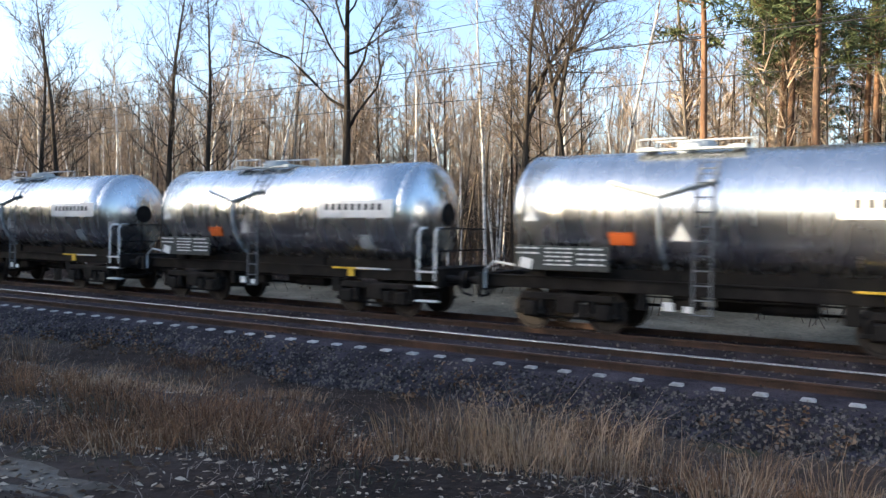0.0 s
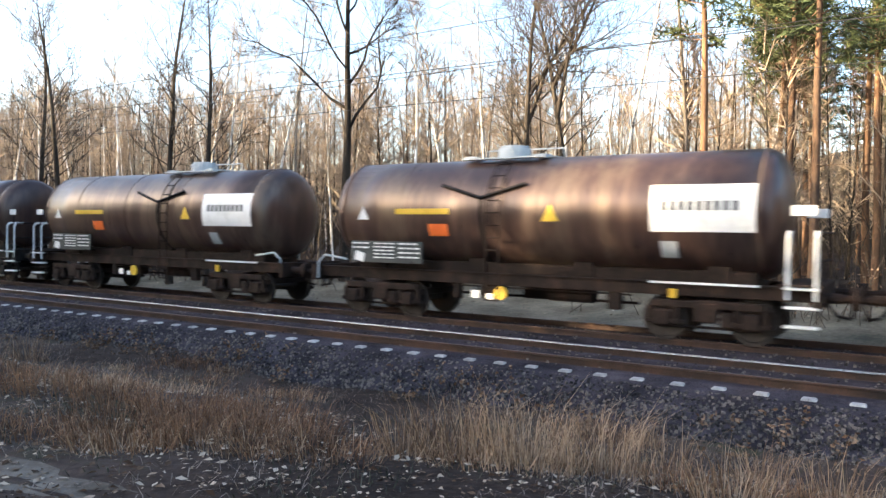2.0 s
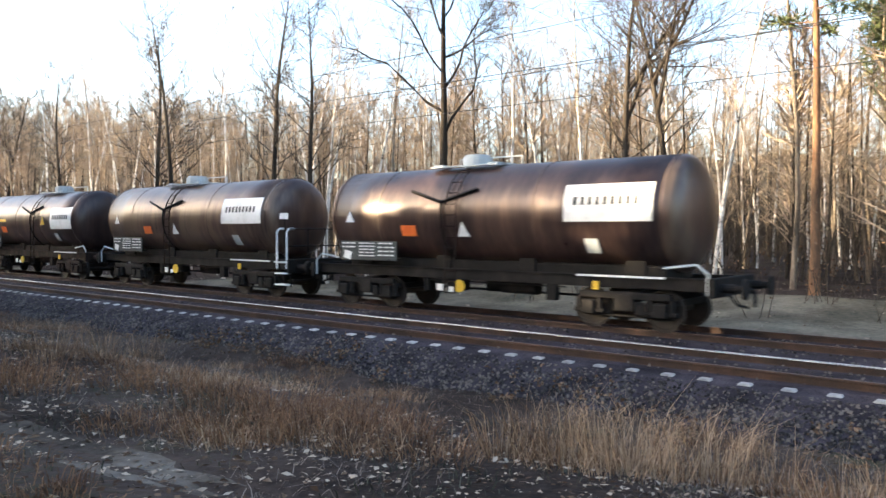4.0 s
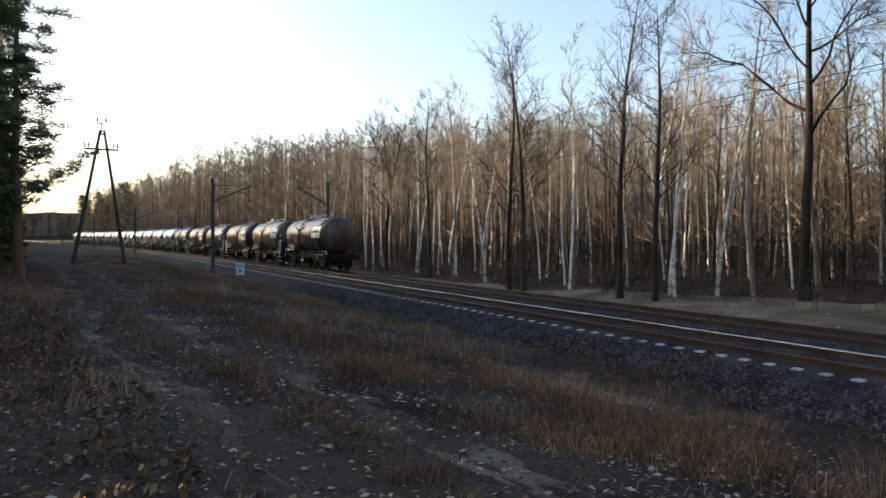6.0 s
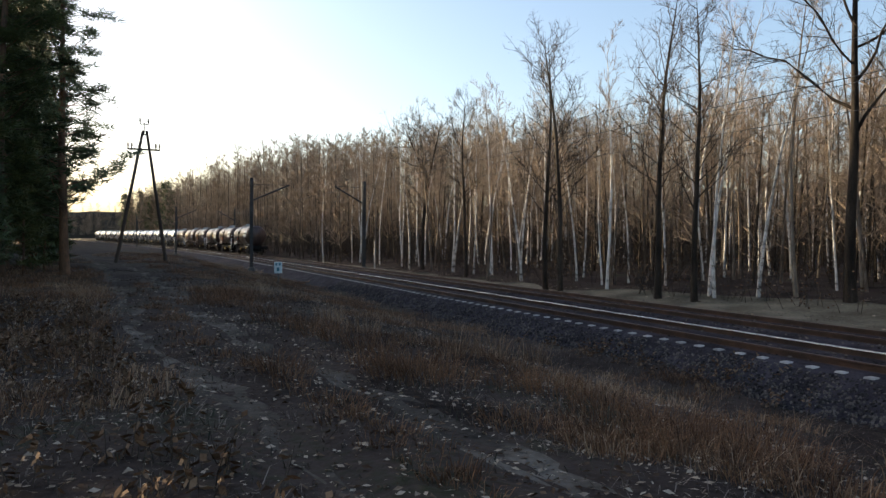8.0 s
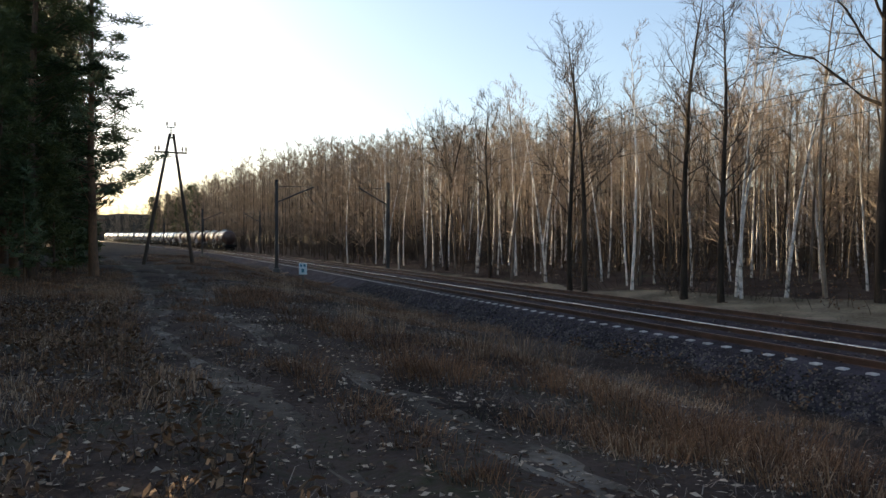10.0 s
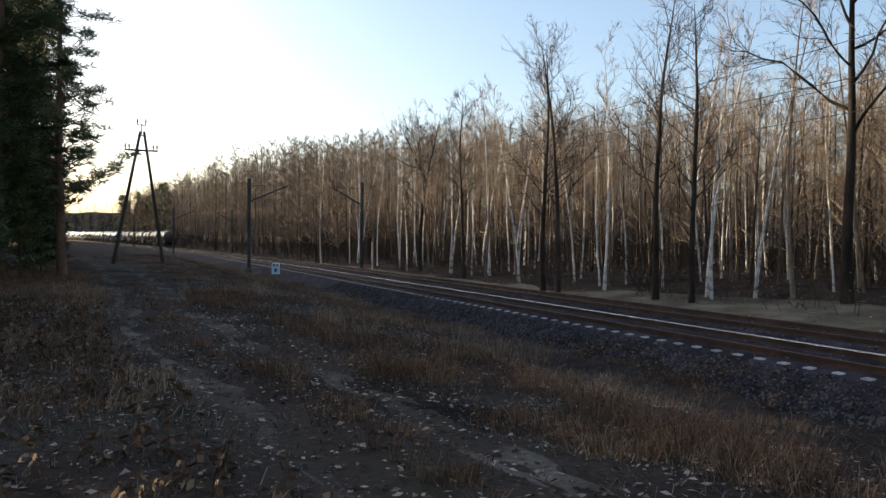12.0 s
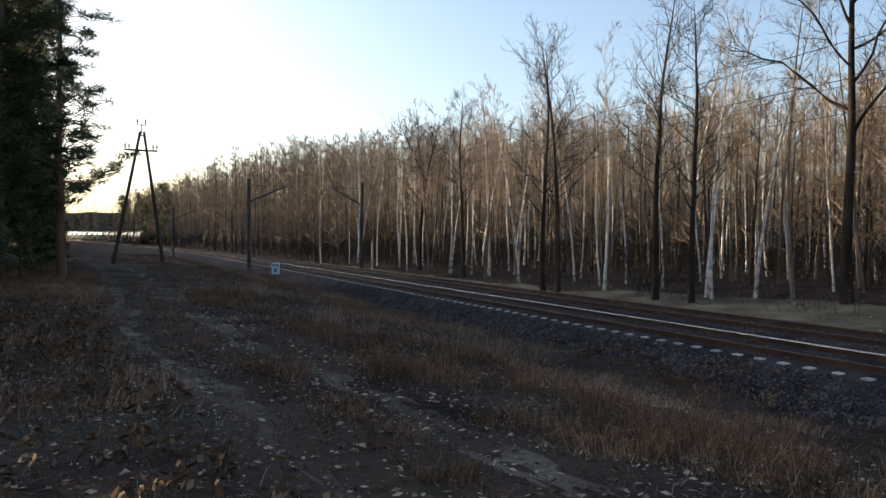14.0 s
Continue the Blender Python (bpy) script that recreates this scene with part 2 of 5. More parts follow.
def lathe(profile, seg, axis="x"):
    """Verts and faces of a body of revolution; profile rows of (along, radius)."""
    v, f = [], []
    for h, r in profile:
        for i in range(seg):
            a = 2 * math.pi * i / seg
            c, s = math.cos(a) * r, math.sin(a) * r
            v.append((h, c, s) if axis == "x" else (c, h, s) if axis == "y" else (c, s, h))
    for j in range(len(profile) - 1):
        for i in range(seg):
            k = (i + 1) % seg
            f.append((j * seg + i, (j + 1) * seg + i, (j + 1) * seg + k, j * seg + k))
    f.append(tuple(range(seg)))
    f.append(tuple(reversed(range((len(profile) - 1) * seg, len(profile) * seg))))
    return v, f


SAND = surface("path_sand", [(0.03105, 0.02518, 0.02012), (0.07763, 0.065, 0.0525), (0.1631, 0.1413, 0.1172)], 0.95, scale=0.8, fine=12, bump=0.8, space="World", dist=0.04, spec=0.05)

VERGE = surface("verge_grass", [(0.052, 0.0494, 0.03744), (0.1235, 0.1105, 0.08112), (0.221, 0.195, 0.1482)], 0.95, scale=0.5, fine=7, bump=0.9, space="World", dist=0.06, spec=0.05)

# ---- ground ----


def spread(lo, hi, step, far, grow=1.35):
    """Grid lines: even between lo and hi, wider and wider out to far on both sides."""
    mid = list(np.arange(lo, hi + step / 2, step))
    left, right, d = [], [], step
    while (left[-1] if left else lo) > -far:
        d *= grow
        left.append((left[-1] if left else lo) - d)
    d = step
    while (right[-1] if right else hi) < far:
        d *= grow
        right.append((right[-1] if right else hi) + d)
    return left[::-1] + mid + right


def build_ground():
    xs, ys = spread(-62, 6, 0.4, 3000), spread(-7, 30, 0.3, 3000)
    verts = [(x, y, ground_z(x, y) if abs(x) < 700 and abs(y) < 250 else 0.6) for y in ys for x in xs]
    w = len(xs)
    faces = [(j * w + i, j * w + i + 1, (j + 1) * w + i + 1, (j + 1) * w + i) for j in range(len(ys) - 1) for i in range(w - 1)]
    tagged(new("ground", solid("ground", verts, faces, SOIL, True)), "dark soil with dry grass and dead leaves", "ground", kind="structure")


def build_path():
    """Two worn wheel tracks of a dirt path, laid a little over the soil."""
    root = tagged(new("dirt_path"), "worn sandy dirt path with two wheel tracks", "dirt path", kind="structure")
    for off in (-0.75, 0.75):
        v, f, w = [], [], 7
        xs = list(np.arange(-75, -4.2, 0.35))
        for x in xs:
            wide = max(0.05, 0.2 + 0.3 * noise.noise((x * 0.45, off, 1.0)))
            for k in range(w):
                y = path_y(x) + off + (k / (w - 1) - 0.5) * 2 * wide + 0.25 * noise.noise((x * 0.7, 0.0, off)) + 0.05 * noise.noise((x * 2.3, k * 0.3, off))
                edge = 1 - abs(k / (w - 1) - 0.5) * 2
                v.append((x, y, ground_z(x, y) + (-0.012 if edge < 0.05 else 0.010 + 0.02 * noise.noise((x * 2.2, y * 2.2, 5)))))
        for j in range(len(xs) - 1):
            for k in range(w - 1):
                f.append((j * w + k, (j + 1) * w + k, (j + 1) * w + k + 1, j * w + k + 1))
        part("wheel_track", solid("wheel_track", v, f, SAND, True), root)


def strip(name, stations, section, mat, smooth=False):
    """A profile (lateral, z) swept along the line."""
    verts, faces, w = [], [], len(section)
    for s in stations:
        verts += [tuple(along(s, a, z)) for a, z in section]
    for j in range(len(stations) - 1):
        for i in range(w - 1):
            faces.append((j * w + i, (j + 1) * w + i, (j + 1) * w + i + 1, j * w + i + 1))
    return solid(name, verts, faces, mat, smooth)


STATIONS = list(np.arange(-600, -120, 8.0)) + list(np.arange(-120, 40, 2.0)) + [60, 100, 200, 400]


def build_tracks():
    bed = ((10.9, -0.78), (11.6, -0.55), (12.35, -0.225), (12.70, -0.195), (12.76, -0.155), (13.12, -0.15), (14.45, -0.15), (15.1, -0.16), (15.6, -0.26), (16.1, -0.16), (16.5, -0.15), (18.2, -0.15), (18.8, -0.16), (19.5, -0.5), (20.3, -0.75))
    tagged(new("track_bed", strip("track_bed", STATIONS, bed, BALLAST)), "dark grey crushed-stone ballast bed under two tracks", "track bed", kind="structure")
    bm = bmesh.new()
    box(bm, (0.23, 2.5, 0.2), (0, 0, -0.1), 0.025)
    sleeper = mesh_of("sleeper", bm, CONCRETE)
    for c, nm in ((NEAR, "track_near"), (FAR, "track_far")):
        root = tagged(new(nm), "railway track with rusty rails on pale concrete sleepers", "railway track", kind="structure")
        for side in (-0.7535, 0.7535):
            rail = ((-0.07, -0.172), (-0.07, -0.16), (-0.012, -0.14), (-0.012, -0.04), (-0.036, -0.03), (-0.036, -0.002),
                    (0.036, -0.002), (0.036, -0.03), (0.012, -0.04), (0.012, -0.14), (0.07, -0.16), (0.07, -0.172))
            r = part("rail", strip("rail", STATIONS, [(c + side + a, z) for a, z in rail], RUST), root)
            # One head keeps the bright metal; on the others lack of glint is coloured in.
            part("rail_head", strip("rail_head", STATIONS, [(c + side + a, z) for a, z in ((-0.0375, -0.016), (-0.034, -0.007), (-0.024, -0.001), (0.0, 0.002), (0.024, -0.001), (0.034, -0.007), (0.0375, -0.016))], RAIL_TOP if c == NEAR and side > 0 else RAIL_NO_GLINT, True), r, "polished running surface" if c == NEAR and side > 0 else "running surface coloured brown, without sky glint")
        first, pitch = (-120.0, 0.655)
        for i in range(200):
            s = first + i * pitch
            part("sleeper", sleeper, root, at=on_track(s, c + random.uniform(-0.02, 0.02), -0.175) @ pose(0, 0, 0, 0, 0, random.uniform(-0.6, 0.6)))
        bm = bmesh.new()
        for i in range(300):
            s = first - 0.655 - i * 1.3
            box(bm, (0.26, 2.5, 0.2), along(s, c, -0.275), 0, Matrix.Rotation(radians(heading(s)), 4, "Z"))
        part("far_sleepers", mesh_of("far_sleepers", bm, CONCRETE), root)["kind"] = "stuff"


def stones():
    """Loose ballast stones on the shoulder and between the rails, near the camera."""
    rng = random.Random(5)
    verts, faces = [], []
    for _ in range(24000):
        s = 4 - 50 * rng.random() ** 1.5
        lat = rng.choice((rng.uniform(11.0, 12.5), rng.uniform(11.0, 12.5), rng.uniform(12.5, 19.3)))
        if 12.42 < lat < 12.92:
            continue
        z = float(np.interp(lat, (10.9, 11.6, 12.35, 12.83, 12.87, 15.1, 15.6, 16.1, 18.8, 19.5), (-0.78, -0.55, -0.24, -0.235, -0.155, -0.16, -0.26, -0.16, -0.16, -0.5)))
        p, r = along(s, lat, z), rng.uniform(0.018, 0.042)
        o = len(verts)
        a0 = rng.random() * 6.28
        for i in range(3):
            a = a0 + i * 2.09 + rng.uniform(-0.4, 0.4)
            verts.append((p.x + math.cos(a) * r * rng.uniform(.8, 1.3), p.y + math.sin(a) * r * rng.uniform(.8, 1.3), p.z - 0.01))
        for i in range(3):
            a = a0 + 0.7 + i * 2.09 + rng.uniform(-0.4, 0.4)
            verts.append((p.x + math.cos(a) * r * .7, p.y + math.sin(a) * r * .7, p.z + r * rng.uniform(.6, 1.2)))
        faces += [(o + 3, o + 4, o + 5)] + [q for i in range(3) for q in ((o + i, o + (i + 1) % 3, o + 3 + i), (o + (i + 1) % 3, o + 3 + (i + 1) % 3, o + 3 + i))]
    tagged(new("ballast_stones", solid("ballast_stones", verts, faces, STONE)), "loose dark grey crushed stones beside the rails", "gravel", kind="stuff")


def build_verge():
    """The strip of faded grass between the far track and the wood."""
    v, f, w = [], [], 16
    xs = list(np.arange(-150, 30, 0.8))
    for x in xs:
        bend = min(x - BEND, 0.0) ** 2 / (2 * RADIUS)
        lo = 20.25 - bend + 0.25 * noise.noise((x * 0.5, 1.0, 0.0))
        hi = float(np.interp(x, (-150, -38, -26, -18, 20), (22.3, 23.2, 26.8, 28.6, 28.6))) - bend + 1.2 * noise.noise((x * 0.3, 4.0, 0.0))
        for k in range(w):
            y = lo + (hi - lo) * k / (w - 1)
            v.append((x, y, ground_z(x, y) + (-0.04 if k in (0, w - 1) else 0.035 + 0.03 * noise.noise((x * 1.3, y * 1.3, 9.0)))))
    for j in range(len(xs) - 1):
        for k in range(w - 1):
            f.append((j * w + k, (j + 1) * w + k, (j + 1) * w + k + 1, j * w + k + 1))
    tagged(new("verge", solid("verge", v, f, VERGE, True)), "faded grey-green grass verge along the wood", "verge", kind="structure")


build_ground()
build_verge()
build_path()
build_tracks()
stones()

# ---- tank wagons ----
AXIS_Z, R_BROWN, R_SILVER = 2.70, 1.38, 1.42
L_BROWN, L_SILVER = 13.93, 12.73      # over the buffers


def bent(name, x0, x1, z0, z1, r, mat, lift=0.008, cols=1, rows=8):
    """A thin sheet that lies on the camera-side flank of a tank of radius r."""
    v, f = [], []
    for k in (0, 1):
        rr = r + lift * (1 if k else 0.2)
        for j in range(rows + 1):
            z = z0 + (z1 - z0) * j / rows - AXIS_Z
            y = -math.sqrt(max(0.0, rr * rr - z * z))
            for i in range(cols + 1):
                v.append((x0 + (x1 - x0) * i / cols, y, z + AXIS_Z))
    w = cols + 1
    o = (rows + 1) * w
    for j in range(rows):
        for i in range(cols):
            f.append((o + j * w + i, o + j * w + i + 1, o + (j + 1) * w + i + 1, o + (j + 1) * w + i))
    for j in range(rows):
        f.append((j * w, o + j * w, o + (j + 1) * w, (j + 1) * w))
        f.append((o + j * w + cols, j * w + cols, (j + 1) * w + cols, o + (j + 1) * w + cols))
    f.append(tuple(list(range(w)) + list(range(o + w - 1, o - 1, -1))))
    top = rows * w
    f.append(tuple(list(range(o + top, o + top + w)) + list(range(top + w - 1, top - 1, -1))))
    return solid(name, v, f, mat)


def triangle_plate(name, x, z, size, r, mat):
    v = []
    for lift in (0.002, 0.012):
        for dx, dz in ((-size / 2, 0), (size / 2, 0), (0, size * 0.95)):
            v.append((x + dx, -math.sqrt((r + lift) ** 2 - (z + dz - AXIS_Z) ** 2) - 0.004, z + dz))
    return solid(name, v, [(3, 4, 5), (0, 1, 4, 3), (1, 2, 5, 4), (2, 0, 3, 5)], mat)


def bogie_meshes(mat):
    bm = bmesh.new()
    for y in (-1.0, 1.0):
        box(bm, (2.3, 0.12, 0.16), (0, y, 0.78), 0.02)
        for x in (-0.9, 0.9):
            box(bm, (0.34, 0.2, 0.34), (x, y * 1.03, 0.48), 0.03)
            for dx in (-0.27, 0.27):
                rod(bm, (x + dx, y, 0.42), (x + dx, y, 0.72), 0.075, 8)
            box(bm, (0.8, 0.13, 0.10), (x, y, 0.40), 0.02)
        box(bm, (0.5, 0.16, 0.42), (0, y, 0.62), 0.03)
        box(bm, (0.22, 0.06, 0.3), (0.42, y * 1.06, 0.5), 0.01)
        rod(bm, (-1.1, y * 0.9, 0.3), (1.1, y * 0.9, 0.3), 0.03)
    box(bm, (0.5, 2.0, 0.25), (0, 0, 0.75), 0.03)
    for x in (-1.22, 1.22):
        box(bm, (0.1, 1.9, 0.14), (x, 0, 0.66))
    frame_me = mesh_of("bogie_frame", bm, mat)
    v, f = lathe(((-0.065, 0.20), (-0.06, 0.40), (-0.065, 0.42), (-0.065, 0.46), (0.035, 0.465), (0.04, 0.49), (0.065, 0.49), (0.065, 0.42), (0.04, 0.40), (0.02, 0.16), (0.09, 0.12), (0.09, 0.05)), 24, "y")
    wheel_me = solid("wheel", v, f, WHEEL_STEEL)
    bm = bmesh.new()
    rod(bm, (0, -0.75, 0.0), (0, 0.75, 0.0), 0.085, 10)
    return frame_me, wheel_me, mesh_of("axle", bm, WHEEL_STEEL)


def tank_wagon(silver, style, railing):
    """A four-axle tank wagon, its rail-level middle at the origin, its camera side towards -y."""
    length = L_SILVER if silver else L_BROWN
    tl = 10.5 if silver else 11.5
    r = R_SILVER if silver else R_BROWN
    h = tl / 2
    frame_mat = UNDER if silver or style != 1 else UNDER_BROWN
    root = new("tank_wagon")
    if silver:
        tagged(root, "dull silver insulated tank wagon with black underframe", "tank wagon", "wagons of the train")
        cone = [(0.0, 0.32), (0.10, 0.62), (0.22, 0.95), (0.36, 1.22), (0.46, 1.345), (0.55, 1.40), (0.62, r)]
        prof = [(-h + a, q) for a, q in cone] + [(h - a, q) for a, q in reversed(cone)]
        rows = []
        for a, b in zip(prof, prof[1:]):
            n = 1 if abs(b[0] - a[0]) < 2 else 8
            rows += [(a[0] + (b[0] - a[0]) * k / n, a[1] + (b[1] - a[1]) * k / n) for k in range(n)]
        rows.append(prof[-1])
    else:
        tagged(root, ("rust-brown weathered tank wagon with white panel", "rust-brown tank wagon with yellow stripe and grimy underframe",
                      "rust-brown tank wagon with yellow warning triangle")[style], "tank wagon", "wagons of the train")
        cap = [(0.0, 0.05), (0.03, 0.5), (0.10, 0.9), (0.17, 1.12), (0.25, 1.25), (0.36, 1.335), (0.5, r)]
        rows = [(-h + a, b) for a, b in cap] + [(-h + 0.5 + (tl - 1.0) * k / 8, r) for k in range(1, 8)] + [(h - a, b) for a, b in reversed(cap)]
    shell = TANK_SILVER if silver else TANK_BROWN
    cut = h - (0.62 if silver else 0.5) + 0.001
    v, f = lathe([q for q in rows if abs(q[0]) <= cut], 40)
    v = [(a, b, c + AXIS_Z) for a, b, c in v]
    me = solid("tank", v, f, shell, True)
    tank = part("tank", me, root)
    for sx in (-1, 1):
        cap_rows = [q for q in rows if q[0] * sx >= cut - 0.002]
        cv, cf = lathe(cap_rows, 40)
        part("tank_end", solid("tank_end", [(a, b, c + AXIS_Z) for a, b, c in cv], cf[:-2] + [cf[-1] if sx > 0 else cf[-2]], shell, True), tank)
    # seams of the shell
    for x in ([-h + 0.62, -2.6, 0.2, 2.8, h - 0.62] if silver else [-h + 0.5, -3.4, -0.75, 1.9, h - 0.5]):
        vv, ff = lathe(((x - 0.03, r - 0.02), (x - 0.025, r + 0.012), (x + 0.025, r + 0.012), (x + 0.03, r - 0.02)), 40)
        part("band", solid("band", [(a, b, c + AXIS_Z) for a, b, c in vv], ff, TANK_SILVER if silver else TANK_BROWN, False), tank)
    if silver:
        for sx in (-1, 1):
            vv, ff = lathe(((sx * h - 0.03, 0.30), (sx * h + 0.05 * sx, 0.30), (sx * h + 0.05 * sx, 0.26)) if sx > 0 else ((sx * h + 0.05 * sx, 0.26), (sx * h + 0.05 * sx, 0.30), (sx * h + 0.03, 0.30)), 20)
            part("end_cover", solid("end_cover", [(a, b, c + AXIS_Z) for a, b, c in vv], ff, UNDER), tank, "dark round end cover")
    # writing panel, with bars for the name
    if silver:
        px0, px1, pz0, pz1 = 1.95, 4.45, 2.58, 3.05
    else:
        px0, px1, pz0, pz1 = ((2.8, 5.05, 2.5, 3.38), (3.1, 5.2, 2.30, 3.28), (3.05, 5.2, 2.25, 3.15))[style]
    pan = part("sign_panel", bent("sign_panel", px0, px1, pz0, pz1, r, PANEL, 0.015), tank, "off-white panel with dark lettering bars")
    mid = (pz0 + pz1) / 2 + 0.05
    step = (px1 - px0 - 0.5) / 9
    for k in range(9):
        a = px0 + 0.25 + k * step
        part("letter_bar", bent("letter_bar", a, a + step * 0.58, mid - (0.085 if silver else 0.10), mid + (0.085 if silver else 0.10), r + 0.015, INK, 0.008, 1, 2), pan, "dark letter-sized bar")
    # data board low at the front end, upright before the flank
    x0 = -h + (0.45 if silver else 0.75)
    bm = bmesh.new()
    box(bm, (2.3, 0.03, 0.56), (x0 + 1.15, -1.30, 1.68), 0.008)
    board = part("data_plate", mesh_of("data_plate", bm, PLATE), root, "black data plate with white lines")
    rng = random.Random(3)
    for a, b, n in ((0.06, 0.62, 4), (0.78, 1.42, 5), (1.56, 2.2, 4)):
        bm = bmesh.new()
        for k in range(n):
            z, x = 1.90 - k * 0.46 / n, x0 + a
            if a < 0.1 and k > 1:
                continue
            while x < x0 + b - 0.04:
                w = rng.uniform(0.08, 0.24)
                w = min(w, x0 + b - x)
                box(bm, (w, 0.008, 0.12 / n + 0.008), (x + w / 2, -1.318, z))
                x += w + rng.uniform(0.03, 0.07)
        part("data_text", mesh_of("data_text", bm, PAINT_WHITE), board)["kind"] = "stuff"
    bm = bmesh.new()
    box(bm, (0.3, 0.02, 0.24), (x0 + 0.3, -1.325, 1.55), 0.006, Matrix.Rotation(radians(12), 4, "Y"))
    part("label_tag", mesh_of("label_tag", bm, PAINT_WHITE), board, "white card")
    for x in (x0 + 0.3, x0 + 2.0):
        bm = bmesh.new()
        box(bm, (0.05, 0.4, 0.05), (x, -1.12, 1.42))
        part("plate_bracket", mesh_of("plate_bracket", bm, frame_mat), root)
    ox = -2.5
    back = 2.0 if railing < 0 else 0.0     # dome and gutters stand nearer the other end on reversed wagons
    part("hazard_placard", bent("hazard_placard", ox, ox + 0.55, 2.0 if silver else 2.12, 2.28 if silver else 2.42, r, ORANGE, 0.02), tank, "orange hazard placard")
    part("warning_triangle", triangle_plate("warning_triangle", x0 + 0.45, 2.52, 0.36, r, PAINT_WHITE), tank, "white triangular label")
    if silver or style == 0:
        part("warning_triangle", triangle_plate("warning_triangle", -0.95 if silver else -0.3, 2.12, 0.42, r, PAINT_WHITE), tank, "white triangular label")
    if not silver and style == 1:
        part("stripe", bent("stripe", -3.5, -1.9, 2.66, 2.80, r, YELLOW, 0.012), tank, "yellow stripe")
    if not silver and style >= 1:
        part("warning_triangle", triangle_plate("warning_triangle", 0.8 + 0.75 * back, 2.50, 0.42, r, YELLOW), tank, "yellow warning triangle")
    part("card_holder", bent("card_holder", 3.3, 3.65, 1.75, 2.1, r + 0.02, DOME_GREY, 0.02), tank)
    # drip gutters in a shallow V
    vx, dx0 = (-1.4, -1.0) if silver else (-1.0 + back, -0.8 + 1.2 * back)
    for sx in (-1, 1):
        bm = bmesh.new()
        for k in range(4):
            a, b = k / 4, (k + 1) / 4
            pts = []
            for q in (a, b):
                z = 3.05 + 0.33 * q - AXIS_Z
                pts.append((vx + sx * 1.15 * q, -math.sqrt((r + 0.05) ** 2 - z * z), z + AXIS_Z))
            rod(bm, pts[0], pts[1], 0.045, 4)
        part("drip_gutter", mesh_of("drip_gutter", bm, DOME_GREY if silver else UNDER), tank)
    pts = []
    for k in range(9):
        z = 3.05 - 1.75 * k / 8 - AXIS_Z
        pts.append((vx, -math.sqrt(max(0, (r + 0.03) ** 2 - z * z)), z + AXIS_Z))
    sv, sf = [], []
    tube(sv, sf, [Vector(p) for p in pts], [0.03] * len(pts), 5)
    part("drain_pipe", solid("drain_pipe", sv, sf, DOME_GREY if silver else UNDER), tank)
    # dome, walkway and its rail on top
    bm = bmesh.new()
    rod(bm, (dx0, 0, AXIS_Z + r - 0.1), (dx0, 0, AXIS_Z + r + (0.16 if silver else 0.26)), 0.42, 18)
    rod(bm, (dx0, 0, AXIS_Z + r + (0.16 if silver else 0.26)), (dx0, 0, AXIS_Z + r + (0.2 if silver else 0.32)), 0.36, 18)
    dome = part("dome", mesh_of("dome", bm, DOME_GREY), tank, "pale grey manhole dome")
    bm = bmesh.new()
    top = AXIS_Z + r
    for y in (-0.42, 0.42):
        box(bm, (2.3, 0.26, 0.04), (dx0, y * 1.35, top - 0.02))
    box(bm, (0.3, 1.2, 0.04), (dx0 - 0.95, 0, top + 0.03))
    box(bm, (0.3, 1.2, 0.04), (dx0 + 0.95, 0, top + 0.03))
    part("walkway", mesh_of("walkway", bm, DOME_GREY), tank, "grey grated walkway")
    bm = bmesh.new()
    y = 0.62
    pipe(bm, ((dx0 - 1.1, y, top - 0.1), (dx0 - 1.1, y, top + 0.3), (dx0 + 1.1, y, top + 0.3), (dx0 + 1.1, y, top - 0.1)), 0.022, 5)
    if silver:
        pipe(bm, ((dx0 - 1.1, -y, top - 0.1), (dx0 - 1.1, -y, top + 0.22), (dx0 - 0.1, -y, top + 0.22), (dx0 - 0.1, -y, top - 0.1)), 0.022, 5)
    part("handrail", mesh_of("handrail", bm, DOME_GREY), tank)
    # ladder up the flank
    lx = vx + 0.75 if silver else vx + 0.2
    ladder_mat = LADDER_GREY if silver else UNDER_BROWN
    ring = []
    for k in range(12):
        z = 0.62 + (top - 0.2 - 0.62) * k / 11 - AXIS_Z
        ring.append((-math.sqrt(max(0, (r + 0.09) ** 2 - z * z)) if z > 0 else -(r + 0.09), z + AXIS_Z))
    ladder = part("ladder", None, root)
    for x in (lx, lx + 0.36):
        sv, sf = [], []
        tube(sv, sf, [Vector((x, y, z)) for y, z in ring], [0.022] * len(ring), 5)
        part("stile", solid("stile", sv, sf, ladder_mat), ladder)
    for y, z in ring:
        bm = bmesh.new()
        rod(bm, (lx, y, z), (lx + 0.36, y, z), 0.015, 4)
        part("rung", mesh_of("rung", bm, ladder_mat), ladder)
    # underframe
    bm = bmesh.new()
    hb = length / 2 - 0.62
    for y in (-0.95, 0.95):
        box(bm, (2 * hb, 0.09, 0.26), (0, y, 1.08), 0.01)
        box(bm, (2 * hb, 0.18, 0.03), (0, y, 1.225))
    for x in (-hb, hb):
        box(bm, (0.14, 2.6, 0.42), (x, 0, 1.06), 0.015)
    for x in (-4.4, -1.4, 1.4, 4.4):
        box(bm, (0.16, 2.0, 0.24), (x, 0, 1.08))
        for y in (-0.75, 0.75):
            box(bm, (0.5, 0.12, 0.5), (x, y, 1.40), 0.02)
    box(bm, (2 * hb, 0.3, 0.2), (0, 0, 1.05))
    box(bm, (tl - 1.2, 1.5, 0.34), (0, 0, 1.32), 0.04)
    part("underframe", mesh_of("underframe", bm, frame_mat), root)
    bm = bmesh.new()
